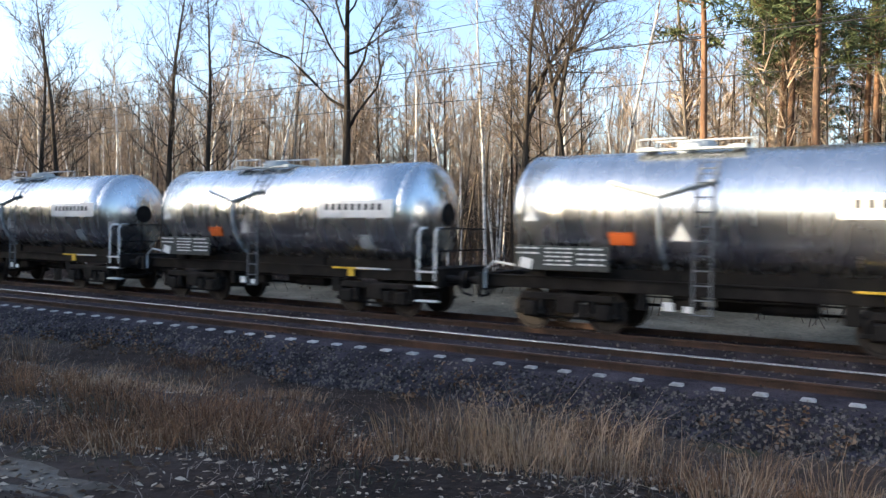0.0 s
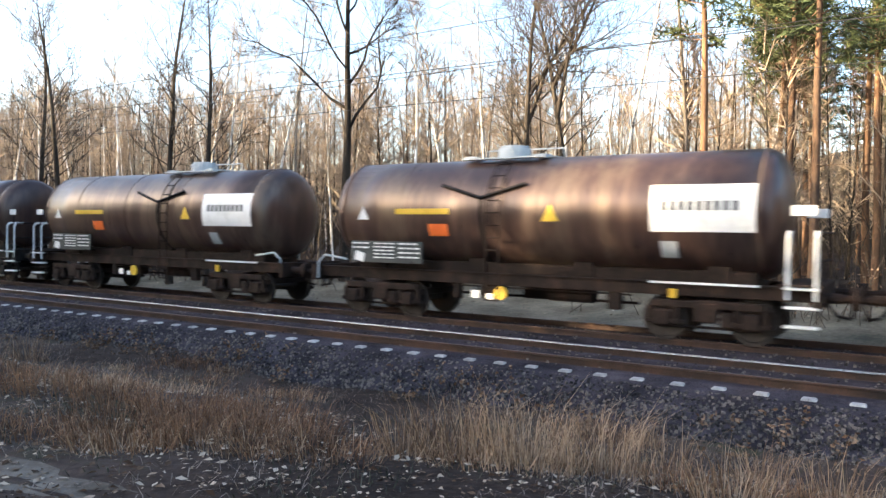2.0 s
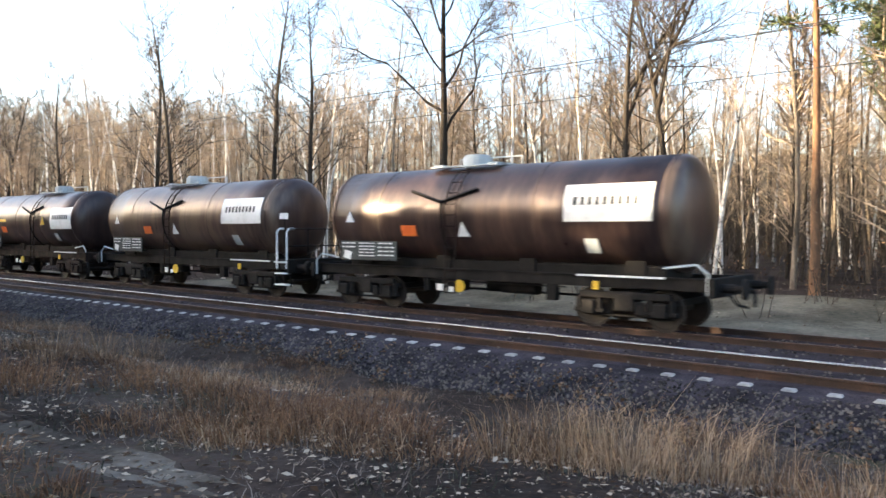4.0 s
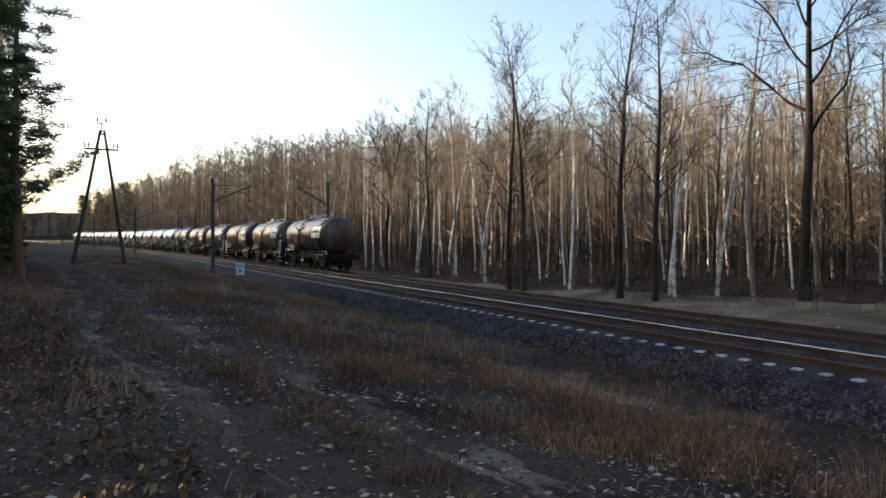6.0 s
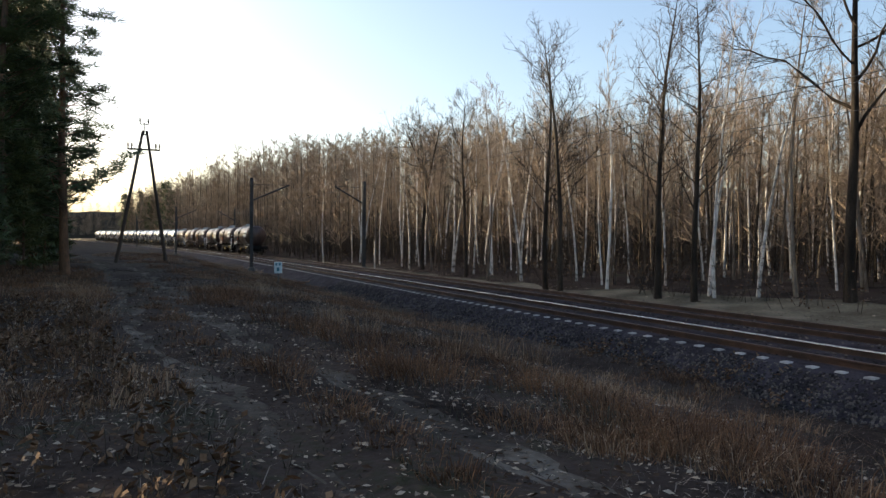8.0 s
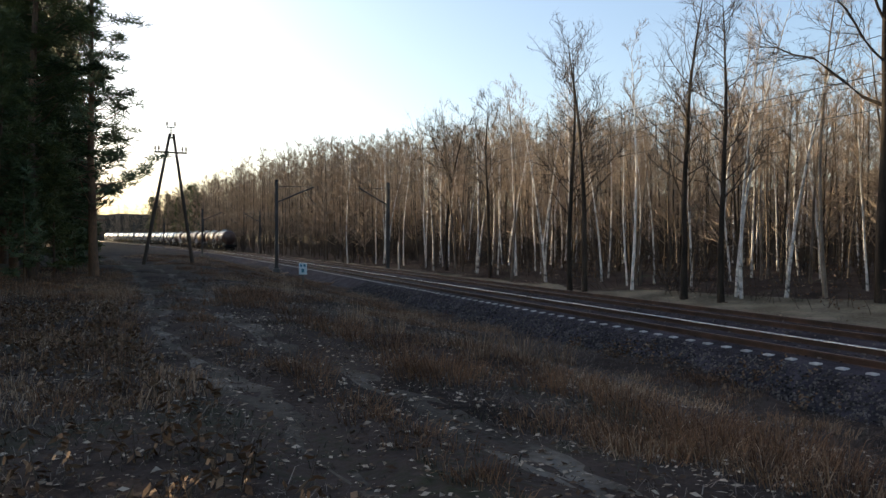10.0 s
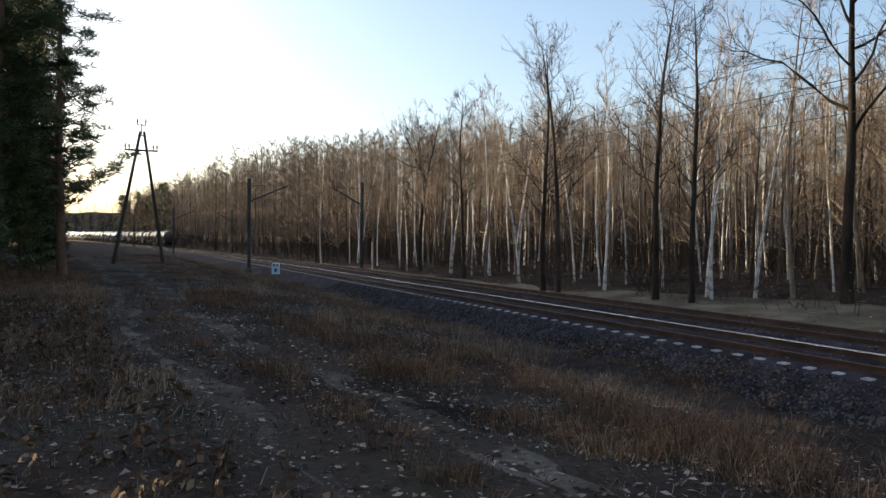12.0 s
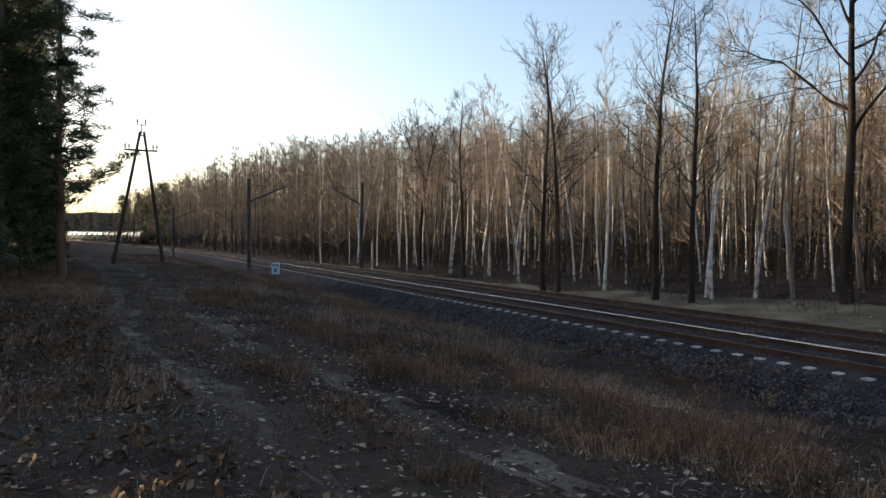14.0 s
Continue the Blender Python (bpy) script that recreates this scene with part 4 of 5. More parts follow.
def oak_meshes():
    """A tall dark tree with long winding limbs to both sides and a forked head."""
    rng = random.Random(97)
    tv, tf, cv, cf = [], [], [], []
    trunk = wander(rng, (0, 0, -0.2), (0.0, 0, 1), 17.5, 14, 0.05, 0.03)
    tube(tv, tf, trunk, [0.30] + [0.225 * (1 - k / 15) ** 0.9 + 0.012 for k in range(1, 15)], 9)
    limbs = []
    for q, sx, up, ln in ((0.40, 1, 1.0, 7.0), (0.46, -1, 0.9, 7.5), (0.52, 1, 1.1, 5.5), (0.56, -1, 1.1, 6.0), (0.60, 1, 0.8, 5.0), (0.65, -1, 1.0, 5.0),
                          (0.70, 1, 1.1, 4.6), (0.75, -1, 1.2, 4.2), (0.80, 1, 1.2, 3.6), (0.85, -1, 1.3, 3.2), (0.90, 1, 1.3, 2.6), (0.94, -1, 1.5, 2.2)):
        p, d = at_curve(trunk, q)
        w = Vector((sx * rng.uniform(0.6, 1.0), rng.uniform(-0.8, 0.6), up))
        limbs.append((wander(rng, p, w, ln, 8, 0.36, 0.03), 0.085 * (1.25 - q)))
    for limb, r0 in limbs:
        tube(tv, tf, limb, [r0 * (1 - k / 9) + 0.008 for k in range(9)], 6)
        for _ in range(19):
            p2, d2 = at_curve(limb, rng.uniform(0.2, 1.0))
            br = wander(rng, p2, side_way(rng, d2, rng.uniform(25, 65)), rng.uniform(0.9, 2.6), 4, 0.26, 0.06)
            tube(cv, cf, br, [0.02, 0.015, 0.011, 0.008, 0.004], 4)
            for _ in range(9):
                p3, d3 = at_curve(br, rng.uniform(0.15, 1.0))
                tw = wander(rng, p3, side_way(rng, d3, rng.uniform(20, 60)), rng.uniform(0.4, 1.1), 2, 0.25, 0.05)
                tube(cv, cf, tw, [0.009, 0.006, 0.003], 3)
                for _ in range(3):
                    p4, d4 = at_curve(tw, rng.uniform(0.2, 1.0))
                    spike(cv, cf, p4, p4 + side_way(rng, d4, rng.uniform(20, 60)) * rng.uniform(0.2, 0.5), 0.007)
    return solid("trunk", tv, tf, BARK_DARK, True), solid("crown", cv, cf, TWIG_DARK)


def build_woods():
    rng = random.Random(11)
    kinds = {
        "alder": (ALDER, "leafless dark-barked alder at the forest edge", "tree", "bare dark trees"),
        "birch": (BIRCH, "leafless birch with pale white bark", "tree", "birches"),
        "grey": (GREYTREE, "leafless young tree with grey-brown bark", "tree", "bare young trees"),
        "pine": (PINE, "tall pine with orange bark and high crown", "pine tree", "pines"),
        "densepine": (DENSE_PINE, "dense young pine in the stand behind the path", "pine tree", "pines by the path"),
        "bigpine": (BIG_PINE, "dark dense pine beside the dirt path", "pine tree", "pines by the path"),
    }
    names = {"alder": "alder_tree", "birch": "birch_tree", "grey": "young_tree", "pine": "pine_tree", "densepine": "pine_tree", "bigpine": "pine_tree"}

    def put(kind, i, x, y, size=1.0, turn=None, lean=(0, 0)):
        meshes, label, cat, grp = kinds[kind]
        tree_thing(names[kind], meshes[i % len(meshes)], label, cat, grp, at_ground(x, y, rng.uniform(0, 360) if turn is None else turn, size, lean))

    for kind, i, x, y, size in EDGE_TREES:
        put(kind, i, x, y, size)
    tree_thing("oak_tree", oak_meshes(), "tall leafless tree with long forked limbs at the forest edge", "tree", "bare dark trees", at_ground(-22.3, 27.0, 40.0))
    # the wood behind the edge
    for _ in range(300):
        s = 14 - 100 * rng.random()
        lat = edge_lat(s) + 1.5 + 30 * rng.random() ** 1.2
        tall = wood_height(s, lat) / 15.0
        p = along(s, lat)
        right = p.x > -8
        k = rng.random()
        kind = "pine" if k < (0.45 if right else 0.0) else "birch" if k < 0.55 else "grey"
        put(kind, rng.randrange(4), p.x, p.y, rng.uniform(0.88, 1.02) if kind == "pine" else tall * rng.uniform(0.86, 1.08), lean=(rng.uniform(-2.5, 2.5), rng.uniform(-2.5, 2.5)))
    # dark pines where the line bends away
    for _ in range(16):
        p = along(rng.uniform(-335, -255), rng.uniform(23.5, 32))
        put("densepine", rng.randrange(2), p.x, p.y, rng.uniform(0.85, 1.1))
    # pines on the camera's side of the line
    for k, (x, y, i, size) in enumerate(path_stand()):
        put("bigpine" if k < 20 else "densepine", i, x, y, size)
    for x, y, size in ((-34.0, -3.7, 0.3), (-40.0, -3.5, 0.34), (-46.0, -3.3, 0.3), (-43.0, -4.4, 0.4), (-30.0, -4.2, 0.24), (-52.0, -4.0, 0.32)):
        put("densepine", 0, x, y, size)
    # the far woods as one mass of simple trees
    for name, lo, hi, lat0, lat1, n, seed in (("far_woods", -330, -84, 22.5, 60, 1200, 3), ("deep_woods", -150, 60, 55, 105, 520, 4), ("mid_woods", -100, 25, 29.5, 62, 420, 8), ("distant_woods", -560, -300, -70, 55, 420, 6)):
        r2 = random.Random(seed)
        tv, tf, cv, cf = [], [], [], []
        for _ in range(n):
            p = along(lo + (hi - lo) * r2.random(), lat0 + (lat1 - lat0) * r2.random() ** 1.3)
            g = Vector((p.x, p.y, ground_z(p.x, p.y) - 0.1))
            across = p.y + min(p.x - BEND, 0.0) ** 2 / (2 * RADIUS)
            hgt = r2.uniform(12.5, 19) if name == "distant_woods" else wood_height(p.x, across) * r2.uniform(0.8, 1.05)
            top = g + Vector((r2.uniform(-.6, .6), r2.uniform(-.6, .6), hgt))
            pts = [g, g.lerp(top, 0.5), top]
            tube(tv, tf, pts, [0.075, 0.05, 0.012], 4)
            for _ in range(26):
                q = r2.uniform(0.14, 0.98)
                b = g.lerp(top, q)
                w = Vector((r2.gauss(0, 1), r2.gauss(0, 1), r2.uniform(0.6, 1.6))).normalized()
                e = b + w * r2.uniform(0.9, 2.6) * (1.2 - q * 0.7)
                tube(cv, cf, [b, e], [0.035, 0.012], 3)
                for _ in range(7):
                    c = b.lerp(e, r2.uniform(0.3, 1))
                    w2 = (w + Vector((r2.gauss(0, .5), r2.gauss(0, .5), r2.gauss(0.1, .4)))).normalized()
                    spike(cv, cf, c, c + w2 * r2.uniform(0.5, 1.3), 0.028 if name == "far_woods" else 0.016)
        root = tagged(new(name), "distant leafless wood of birches and young trees", "woodland", kind="stuff")
        part("trunks", solid("trunks", tv, tf, BARK_DARK), root)["kind"] = "stuff"
        part("branches", solid("branches", cv, cf, TWIG_WARM), root)["kind"] = "stuff"


# kind, variant, x, y, size: trees that stand out along the forest edge
EDGE_TREES = [
    ("alder", 1, -29.8, 23.4, 1.0), ("alder", 3, -27.75, 23.8, 0.9), ("alder", 1, -37.4, 22.6, 0.95), ("alder", 3, -39.0, 22.6, 0.95),
    ("birch", 0, -34.9, 24.0, 0.92), ("birch", 1, -56.4, 24.2, 0.95), ("birch", 2, -93.0, 22.5, 0.95),
    ("grey", 0, -48.0, 23.2, 0.9), ("alder", 1, -52.5, 23.6, 0.9), ("birch", 1, -29.4, 25.2, 0.95), ("birch", 3, -28.6, 25.4, 0.95), ("birch", 2, -27.8, 25.0, 0.9),
    ("birch", 1, -44.5, 24.0, 0.9), ("birch", 0, -42.2, 24.4, 0.9), ("grey", 2, -60.5, 24.0, 0.95), ("alder", 0, -64.0, 24.5, 0.9),
    ("birch", 3, -45.8, 24.6, 0.9), ("birch", 2, -51.0, 25.0, 0.92), ("birch", 0, -58.5, 25.0, 0.95), ("birch", 1, -26.4, 26.2, 0.95), ("grey", 1, -25.0, 27.0, 0.95),
    ("pine", 0, -6.9, 28.5, 1.05), ("pine", 1, -4.6, 31.5, 1.05), ("pine", 2, -3.2, 28.0, 1.05), ("pine", 0, -0.9, 30.0, 1.0),
    ("pine", 1, -2.0, 34.5, 1.0), ("pine", 2, 1.2, 29.5, 1.0),
    ("alder", 2, -14.2, 28.6, 1.0), ("alder", 0, -12.6, 29.4, 0.95), ("birch", 2, -16.4, 29.5, 1.0), ("birch", 3, -18.6, 30.0, 1.0), ("birch", 0, -13.4, 31.0, 1.0),
    ("birch", 1, -10.6, 29.0, 1.0), ("grey", 3, -8.0, 30.0, 1.0), ("birch", 2, -19.8, 28.6, 0.95),
]
PATH_PINES = [(-37.8, -2.5, 0, 0.95), (-52.0, -4.9, 1, 0.9), (-60.0, -5.8, 0, 0.95), (-72.0, -7.2, 1, 1.0), (-34.5, -4.6, 1, 0.95), (-30.5, -5.2, 0, 0.5), (-42.0, -5.4, 1, 0.95), (-27.5, -6.2, 1, 0.48),
              (-37.5, -7.2, 0, 1.0), (-46.5, -7.0, 0, 0.95), (-24.0, -7.0, 0, 0.46), (-31.0, -8.5, 1, 0.5), (-50.0, -7.5, 1, 1.0), (-56.0, -9.0, 0, 1.0),
              (-20.0, -8.6, 1, 0.5), (-15.0, -10.0, 0, 0.5), (-62.0, -10.0, 1, 1.0), (-70.0, -11.5, 0, 1.0), (-26.0, -10.0, 0, 0.5), (-22.5, -12.0, 1, 0.52)]


def path_stand():
    """More pines behind the camera and along the path."""
    rng = random.Random(31)
    spots = list(PATH_PINES)
    for k in range(34):
        x = -9.0 - 3.4 * k + rng.uniform(-0.8, 0.8)
        tall = x < -47
        spots.append((x, (-11.5 if tall else -10.0) - 0.0016 * min(0.0, x + 30) ** 2 + rng.uniform(-0.8, 0.8), k % 2, rng.uniform(0.9, 1.05) if tall else rng.uniform(0.5, 0.66)))
    for k in range(30):
        x = -16.0 - 4.0 * k + rng.uniform(-0.8, 0.8)
        tall = x < -56
        spots.append((x, -16.0 - 0.0016 * min(0.0, x + 30) ** 2 + rng.uniform(-1, 1), k % 2, rng.uniform(0.9, 1.05) if tall else rng.uniform(0.58, 0.78)))
    for _ in range(22):
        spots.append((rng.uniform(-90, 38), -12.5 - 20 * rng.random() ** 1.3, rng.randrange(2), rng.uniform(0.6, 0.95)))
    for _ in range(40):
        spots.append((rng.uniform(-190, -75), rng.uniform(-60, -22), rng.randrange(2), rng.uniform(0.9, 1.1)))
    for k in range(105):
        p = along(-118 - 3.0 * k, -12.5 - 4 * (k % 3) + rng.uniform(-1.5, 1.5))
        spots.append((p.x, p.y, k % 2, rng.uniform(0.95, 1.15)))
    return spots


def build_ridges():
    """A wooded rise closes the distance; an added dark sheet blocks sky behind trunks."""
    # wood_backdrop is no rise: its dark colour holds the shade between the trunks.
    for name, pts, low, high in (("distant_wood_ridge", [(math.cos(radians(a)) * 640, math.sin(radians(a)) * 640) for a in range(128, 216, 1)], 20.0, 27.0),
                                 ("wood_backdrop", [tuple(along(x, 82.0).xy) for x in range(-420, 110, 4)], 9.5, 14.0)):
        v, f = [], []
        for k, (x, y) in enumerate(pts):
            n = noise.noise((k * 0.35, 2.0, 0.0)) * 0.6 + noise.noise((k * 1.3, 5.0, 0.0)) * 0.5
            h = low + (high - low) * (0.5 + 0.5 * n)
            for q, r in ((0.0, 0.0), (0.55, 2.0), (0.85, 5.0), (1.0, 9.0), (0.9, 16.0)):
                d = Vector((x, y, 0)).normalized()
                jag = 1 + 0.12 * noise.noise((k * 2.1, q * 7, 1.0))
                v.append((x + d.x * r, y + d.y * r, -1.0 + h * q * jag))
        for k in range(len(pts) - 1):
            for i in range(4):
                f.append((k * 5 + i, (k + 1) * 5 + i, (k + 1) * 5 + i + 1, k * 5 + i + 1))
        tagged(new(name, solid(name, v, f, RIDGE)), "brown sheet standing for distant wood", "backdrop", kind="structure")


build_woods()
build_ridges()

# ---- grass, leaves, undergrowth ----


def blades(name, spots, mat, label, seed, height, count, radius, width=0.011, droop=0.5, arch=(0.8, 1.0)):
    """Tufts of bent blades at spots of (x, y, size)."""
    rng = random.Random(seed)
    v, f = [], []
    for x, y, size in spots:
        for _ in range(int(count * size)):
            a, r = rng.random() * 6.283, radius * size * math.sqrt(rng.random())
            px, py = x + math.cos(a) * r, y + math.sin(a) * r
            z = ground_z(px, py) - 0.02
            h = height * (0.5 + 0.5 * size) * rng.uniform(0.2, 1.0) * (1.25 if rng.random() < 0.12 else 1.0)
            b = a + rng.uniform(-1.2, 1.2)
            d = Vector((math.cos(b), math.sin(b), 0)) * h * droop * rng.uniform(0.1, 1.0)
            t = Vector((-math.sin(b + 0.6), math.cos(b + 0.6), 0)) * width * rng.uniform(0.6, 1.2)
            p = Vector((px, py, z))
            q = p + d * 0.35 + Vector((0, 0, h * 0.6))
            e = p + d + Vector((0, 0, h * rng.uniform(*arch)))
            o = len(v)
            v += [tuple(p - t), tuple(p + t), tuple(q + t * 0.7), tuple(q - t * 0.7), tuple(e)]
            f += [(o, o + 1, o + 2, o + 3), (o + 3, o + 2, o + 4)]
    tagged(new(name, solid(name, v, f, mat)), label, "dry grass", kind="stuff")


def litter(name, n, seed, area, mat, label, size):
    rng = random.Random(seed)
    v, f = [], []
    for _ in range(n):
        x, y = area(rng)
        z = ground_z(x, y) + 0.012
        r, a = size * rng.uniform(0.5, 1.3), rng.random() * 6.283
        c, s = math.cos(a) * r, math.sin(a) * r
        o = len(v)
        k = rng.uniform(0.1, 0.9) * r
        v += [(x - c, y - s, z + k * rng.random()), (x + s * 0.5, y - c * 0.5, z + k), (x + c, y + s, z + k * rng.random()), (x - s * 0.5, y + c * 0.5, z + k * 0.4)]
        f += [(o, o + 1, o + 2), (o, o + 2, o + 3)]
    tagged(new(name, solid(name, v, f, mat)), label, "leaf litter", kind="stuff")


def build_plants():
    rng = random.Random(21)
    tall, russet, short, verge = [], [], [], []
    for _ in range(1300):
        x = 3 - 62 * rng.random() ** 1.3
        lat = rng.uniform(3.4 + 0.03 * abs(x + 6), 11.3)
        k = noise.noise((x * 0.28, lat * 0.45, 7.0))
        if k > 0.2:
            (russet if rng.random() < 0.55 else tall).append((x, lat, rng.uniform(0.5, 1.0)))
        elif rng.random() < 0.35:
            short.append((x, lat, rng.uniform(0.4, 0.9)))
    for _ in range(90):
        x = -4.0 - 26 * rng.random() ** 1.2
        russet.append((x, path_y(x) + rng.gauss(0, 0.18), rng.uniform(0.2, 0.4)))
    for _ in range(2600):
        x = 4 - 60 * rng.random() ** 1.5
        lat = rng.uniform(-7.0, 9.5)
        if abs(lat - path_y(x)) < 1.15 and rng.random() < 0.45:
            continue
        short.append((x, lat, rng.uniform(0.3, 0.8)))
    for _ in range(2400):
        x = 8 - 80 * rng.random()
        p = along(x, 20.4 + (edge_lat(x) + 1.0 - 20.4) * rng.random())
        verge.append((p.x, p.y, rng.uniform(0.4, 1.0)))
    for _ in range(420):
        x = -22.0 - 65 * rng.random() ** 1.2
        lat = rng.uniform(-6, 10.8)
        if abs(lat - path_y(x)) > 1.4:
            (russet if noise.noise((x * 0.2, lat * 0.3, 2.0)) > 0 else tall).append((x, lat, rng.uniform(0.9, 1.5)))
    for _ in range(420):
        x = -7.5 - 36 * rng.random() ** 1.3
        y = path_y(x) - 1.2 - 6.5 * rng.random()
        (russet if rng.random() < 0.6 else tall).append((x, y, rng.uniform(0.4, 0.85)))
    matted = []
    for _ in range(3400):
        x = 4 - 46 * rng.random() ** 1.5
        lat = rng.uniform(-4.0, 11.2)
        if abs(lat - path_y(x)) < 1.1 and rng.random() < 0.75:
            continue
        if noise.noise((x * 0.5, lat * 0.5, 11.0)) > -0.25:
            matted.append((x, lat, rng.uniform(0.5, 1.0)))
    blades("matted_grass", matted, GRASS_MAT, "flattened grey-brown dead grass over the soil", 4, 0.17, 34, 0.42, 0.0045, 2.6, (0.1, 0.7))
    blades("verge_grass", verge, GRASS_MAT, "faded tan grass on the verge by the wood", 6, 0.15, 26, 0.5, 0.008, 1.6, (0.3, 0.9))
    blades("russet_tufts", RUSSET_TUFTS, GRASS_RED, "russet dry grass in full rounded tufts", 7, 0.42, 230, 0.5, 0.004, 1.5, (0.25, 1.0))
    blades("tall_grass", TUFTS, GRASS, "pale wispy dry grass in high tufts", 11, 0.74, 150, 0.34, 0.0042, 1.0, (0.55, 1.0))
    blades("dry_grass", tall, GRASS, "pale golden dry grass in tall tufts", 1, 0.36, 110, 0.5, 0.0045, 1.4, (0.3, 0.95))
    blades("russet_grass", russet, GRASS_RED, "russet dry grass in low tufts", 2, 0.3, 130, 0.55, 0.0045, 1.4, (0.3, 0.95))
    blades("short_grass", short, GRASS_GREEN, "short faded grass on the bank and verge", 3, 0.16, 26, 0.45, 0.006, 1.2, (0.4, 1.0))
    litter("fallen_leaves", 21000, 5, lambda r: (3 - 30 * r.random() ** 1.4, r.uniform(-6, 8)), LEAF, "curled dead brown leaves on the ground", 0.036)
    litter("leaf_bits", 12000, 15, lambda r: (1 - 14 * r.random() ** 1.2, r.uniform(-4, 6.5)), LEAF, "crumbled bits of dead leaves on the soil", 0.018)
    litter("verge_leaves", 1500, 6, lambda r: (6 - 90 * r.random(), r.uniform(20.5, 34)), LEAF, "dead leaves along the forest edge", 0.07)
    # undergrowth with withered leaves
    v, f, bv, bf = [], [], [], []
    r2 = random.Random(9)
    for _ in range(260):
        s = 8 - 110 * r2.random()
        p = along(s, 24.0 + 14 * r2.random() ** 1.5)
        g = Vector((p.x, p.y, ground_z(p.x, p.y) - 0.05))
        for _ in range(r2.randint(3, 7)):
            w = Vector((r2.gauss(0, .35), r2.gauss(0, .35), 1)).normalized()
            st = wander(r2, g + Vector((r2.gauss(0, .3), r2.gauss(0, .3), 0)), w, r2.uniform(0.8, 3.2), 4, 0.18)
            tube(bv, bf, st, [0.016, 0.013, 0.01, 0.007, 0.004], 3)
            for _ in range(r2.randint(0, 7)):
                c, d = at_curve(st, r2.uniform(0.3, 1))
                c = c + Vector((r2.gauss(0, .15), r2.gauss(0, .15), r2.gauss(0, .1)))
                a = Vector((r2.gauss(0, 1), r2.gauss(0, 1), r2.gauss(0, 1))).normalized() * 0.06
                b = a.orthogonal().normalized() * 0.035
                o = len(v)
                v += [tuple(c - a), tuple(c + b), tuple(c + a), tuple(c - b)]
                f.append((o, o + 1, o + 2, o + 3))
    # withered weeds by the path, near the camera
    for k in range(420):
        x = -2.5 - 16 * r2.random() ** 1.3
        y = path_y(x) - 1.35 - 5.0 * r2.random()
        if k >= 345:
            x, y = 2 - 22 * r2.random(), r2.uniform(10.4, 12.1)
        g = Vector((x, y, ground_z(x, y) - 0.02))
        for _ in range(r2.randint(2, 5)):
            st = wander(r2, g + Vector((r2.gauss(0, .1), r2.gauss(0, .1), 0)), (r2.gauss(0, .35), r2.gauss(0, .35), 1), r2.uniform(0.15, 0.5), 3, 0.25)
            tube(bv, bf, st, [0.005, 0.004, 0.003, 0.002], 3)
            for _ in range(r2.randint(3, 8)):
                c, d = at_curve(st, r2.uniform(0.15, 1))
                a = Vector((r2.gauss(0, 1), r2.gauss(0, 1), r2.gauss(-0.3, .6))).normalized() * r2.uniform(0.025, 0.06)
                b = a.orthogonal().normalized() * r2.uniform(0.015, 0.032)
                o = len(v)
                v += [tuple(c), tuple(c + a + b), tuple(c + a * 2), tuple(c + a - b)]
                f.append((o, o + 1, o + 2, o + 3))
    # brush deeper in the wood
    for _ in range(900):
        s = 20 - 150 * r2.random()
        p = along(s, edge_lat(s) + 3 + 60 * r2.random())
        g = Vector((p.x, p.y, ground_z(p.x, p.y) - 0.05))
        for _ in range(5):
            st = wander(r2, g + Vector((r2.gauss(0, .9), r2.gauss(0, .9), 0)), (r2.gauss(0, .35), r2.gauss(0, .35), 1), r2.uniform(1.5, 5.5), 3, 0.15)
            tube(bv, bf, st, [0.03, 0.024, 0.016, 0.006], 3)
            for _ in range(12):
                c, d = at_curve(st, r2.uniform(0.2, 1))
                spike(bv, bf, c, c + side_way(r2, d, 40) * r2.uniform(0.5, 1.4), 0.018)
    root = tagged(new("undergrowth"), "thin brushwood with withered tan leaves", "undergrowth", kind="stuff")
    part("stems", solid("stems", bv, bf, TWIG_DARK), root)["kind"] = "stuff"
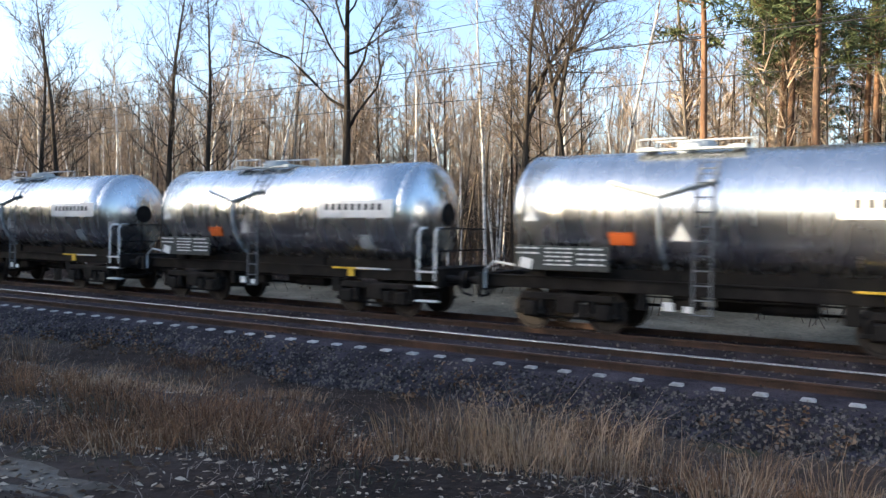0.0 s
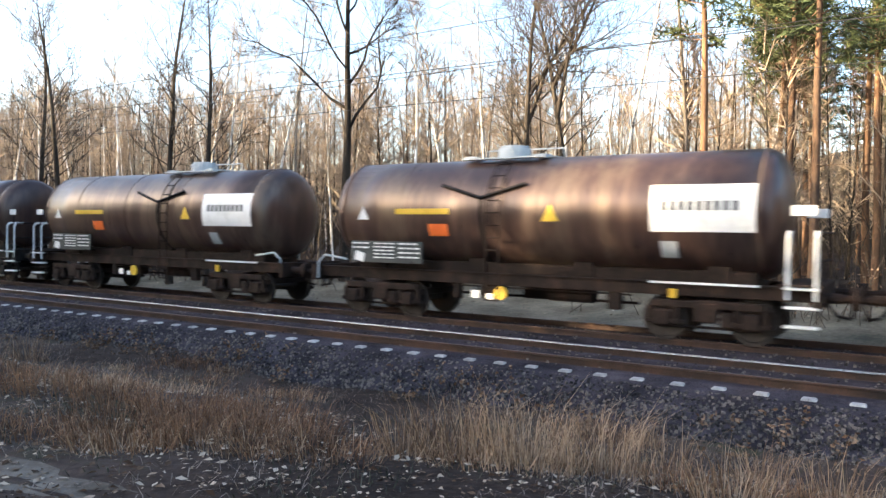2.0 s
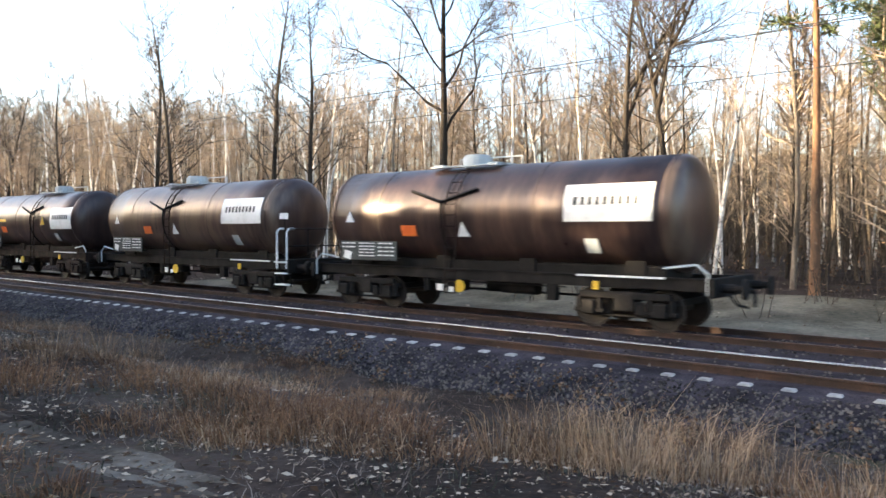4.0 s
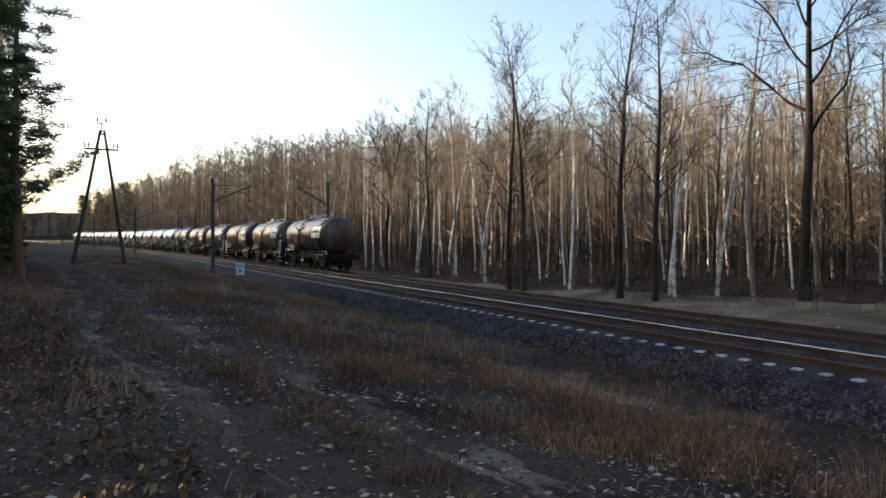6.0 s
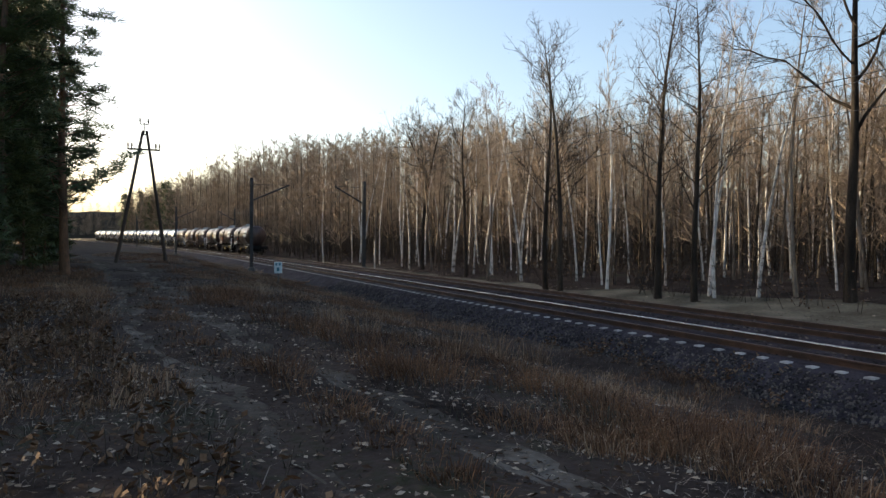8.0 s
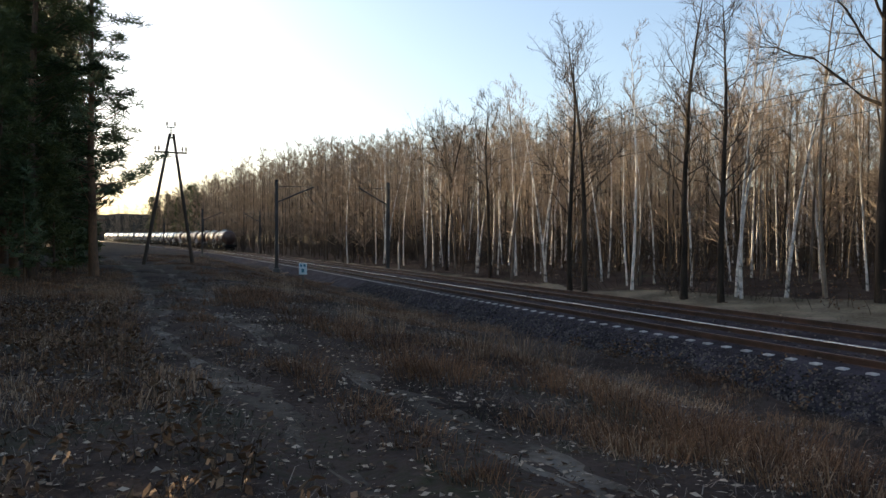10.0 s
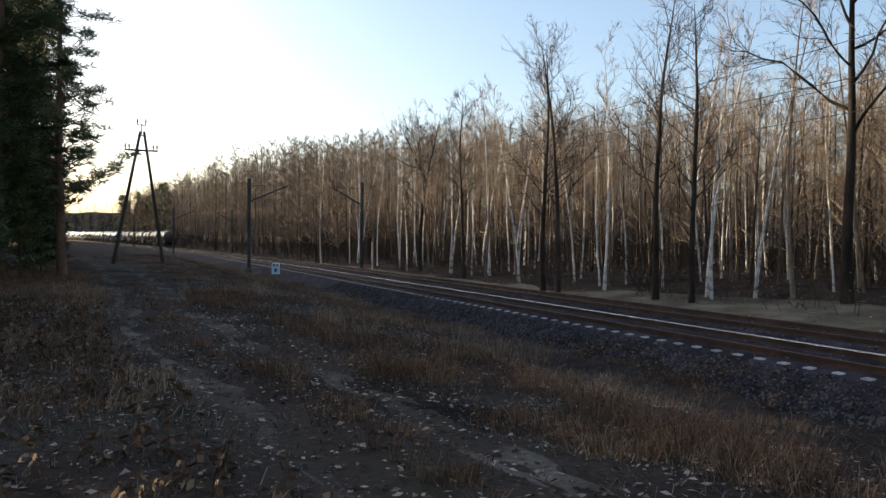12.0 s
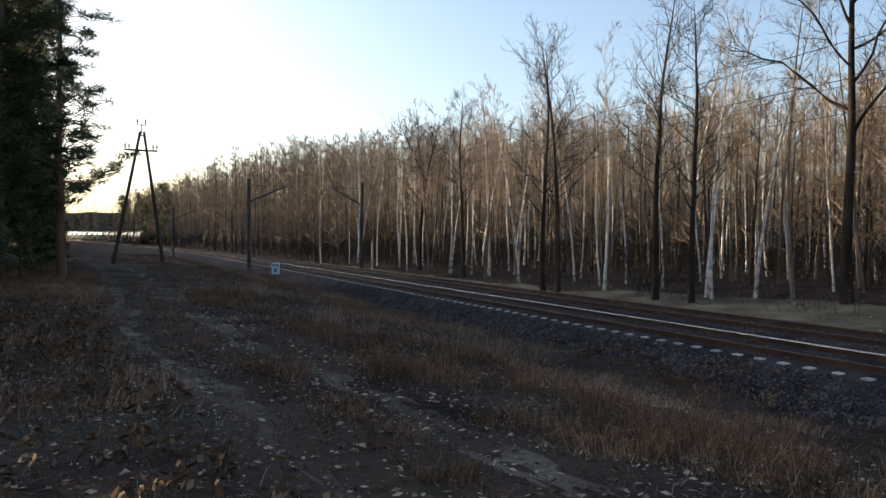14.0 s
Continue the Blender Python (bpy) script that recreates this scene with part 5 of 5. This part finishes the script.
    part("leaves", solid("leaves", v, f, BUSH_LEAF), root)["kind"] = "stuff"


TUFTS = [(-3.9, 6.2, 1.1), (-3.5, 5.9, 1.3), (-3.1, 6.1, 1.3), (-2.7, 5.8, 1.3), (-2.3, 6.2, 1.2), (-3.3, 6.7, 1.1), (-2.6, 6.8, 1.1), (-2.0, 6.9, 0.9), (-3.8, 5.5, 0.9), (-1.1, 5.7, 0.9),
         (-4.0, 10.4, 0.8), (-3.2, 10.2, 0.8), (-0.6, 7.2, 0.8), (-1.4, 8.4, 0.8), (-10.8, 4.7, 1.0), (-11.9, 5.9, 1.0), (-14.6, 8.2, 1.0), (-14.5, 4.3, 1.0), (-16.7, 4.2, 1.0)]
RUSSET_TUFTS = [(-8.8, 4.6, 1.0), (-8.2, 4.9, 1.1), (-7.6, 5.2, 1.0), (-13.3, 3.2, 1.0), (-12.5, 3.5, 1.1), (-14.5, 3.2, 1.1), (-11.5, 3.6, 1.0), (-16.5, 3.0, 1.1), (-15.5, 3.6, 1.0), (-7.0, 4.9, 0.9), (-5.4, 3.9, 0.9),
                (-5.8, 4.3, 1.2), (-5.3, 4.5, 1.2), (-5.0, 4.7, 1.2), (-5.1, 5.2, 1.2), (-6.3, 4.4, 1.1), (-6.0, 5.0, 1.2), (-7.1, 7.0, 1.1), (-21.3, 1.9, 1.4), (-22.3, 2.4, 1.4), (-22.8, 3.2, 1.4), (-20.4, 2.6, 1.3),
                (-9.1, 3.3, 1.2), (-8.8, 3.4, 1.3), (-9.8, 3.3, 1.2), (-9.5, 3.6, 1.2), (-9.2, 1.8, 0.7), (-9.9, 1.7, 0.7), (-6.6, 5.4, 1.1), (-5.6, 5.8, 1.1), (-24.0, 3.0, 1.3), (-19.0, 3.2, 1.2)]

build_plants()


def motions():
    """The train runs away along the far track at some 85 km/h."""
    times = [0.0] + [0.5 * k for k in range(1, 29)]
    for wagon, ahead in TRAIN:
        walk(wagon, [(t, on_track(tail(t) - ahead, FAR)) for t in times])


motions()
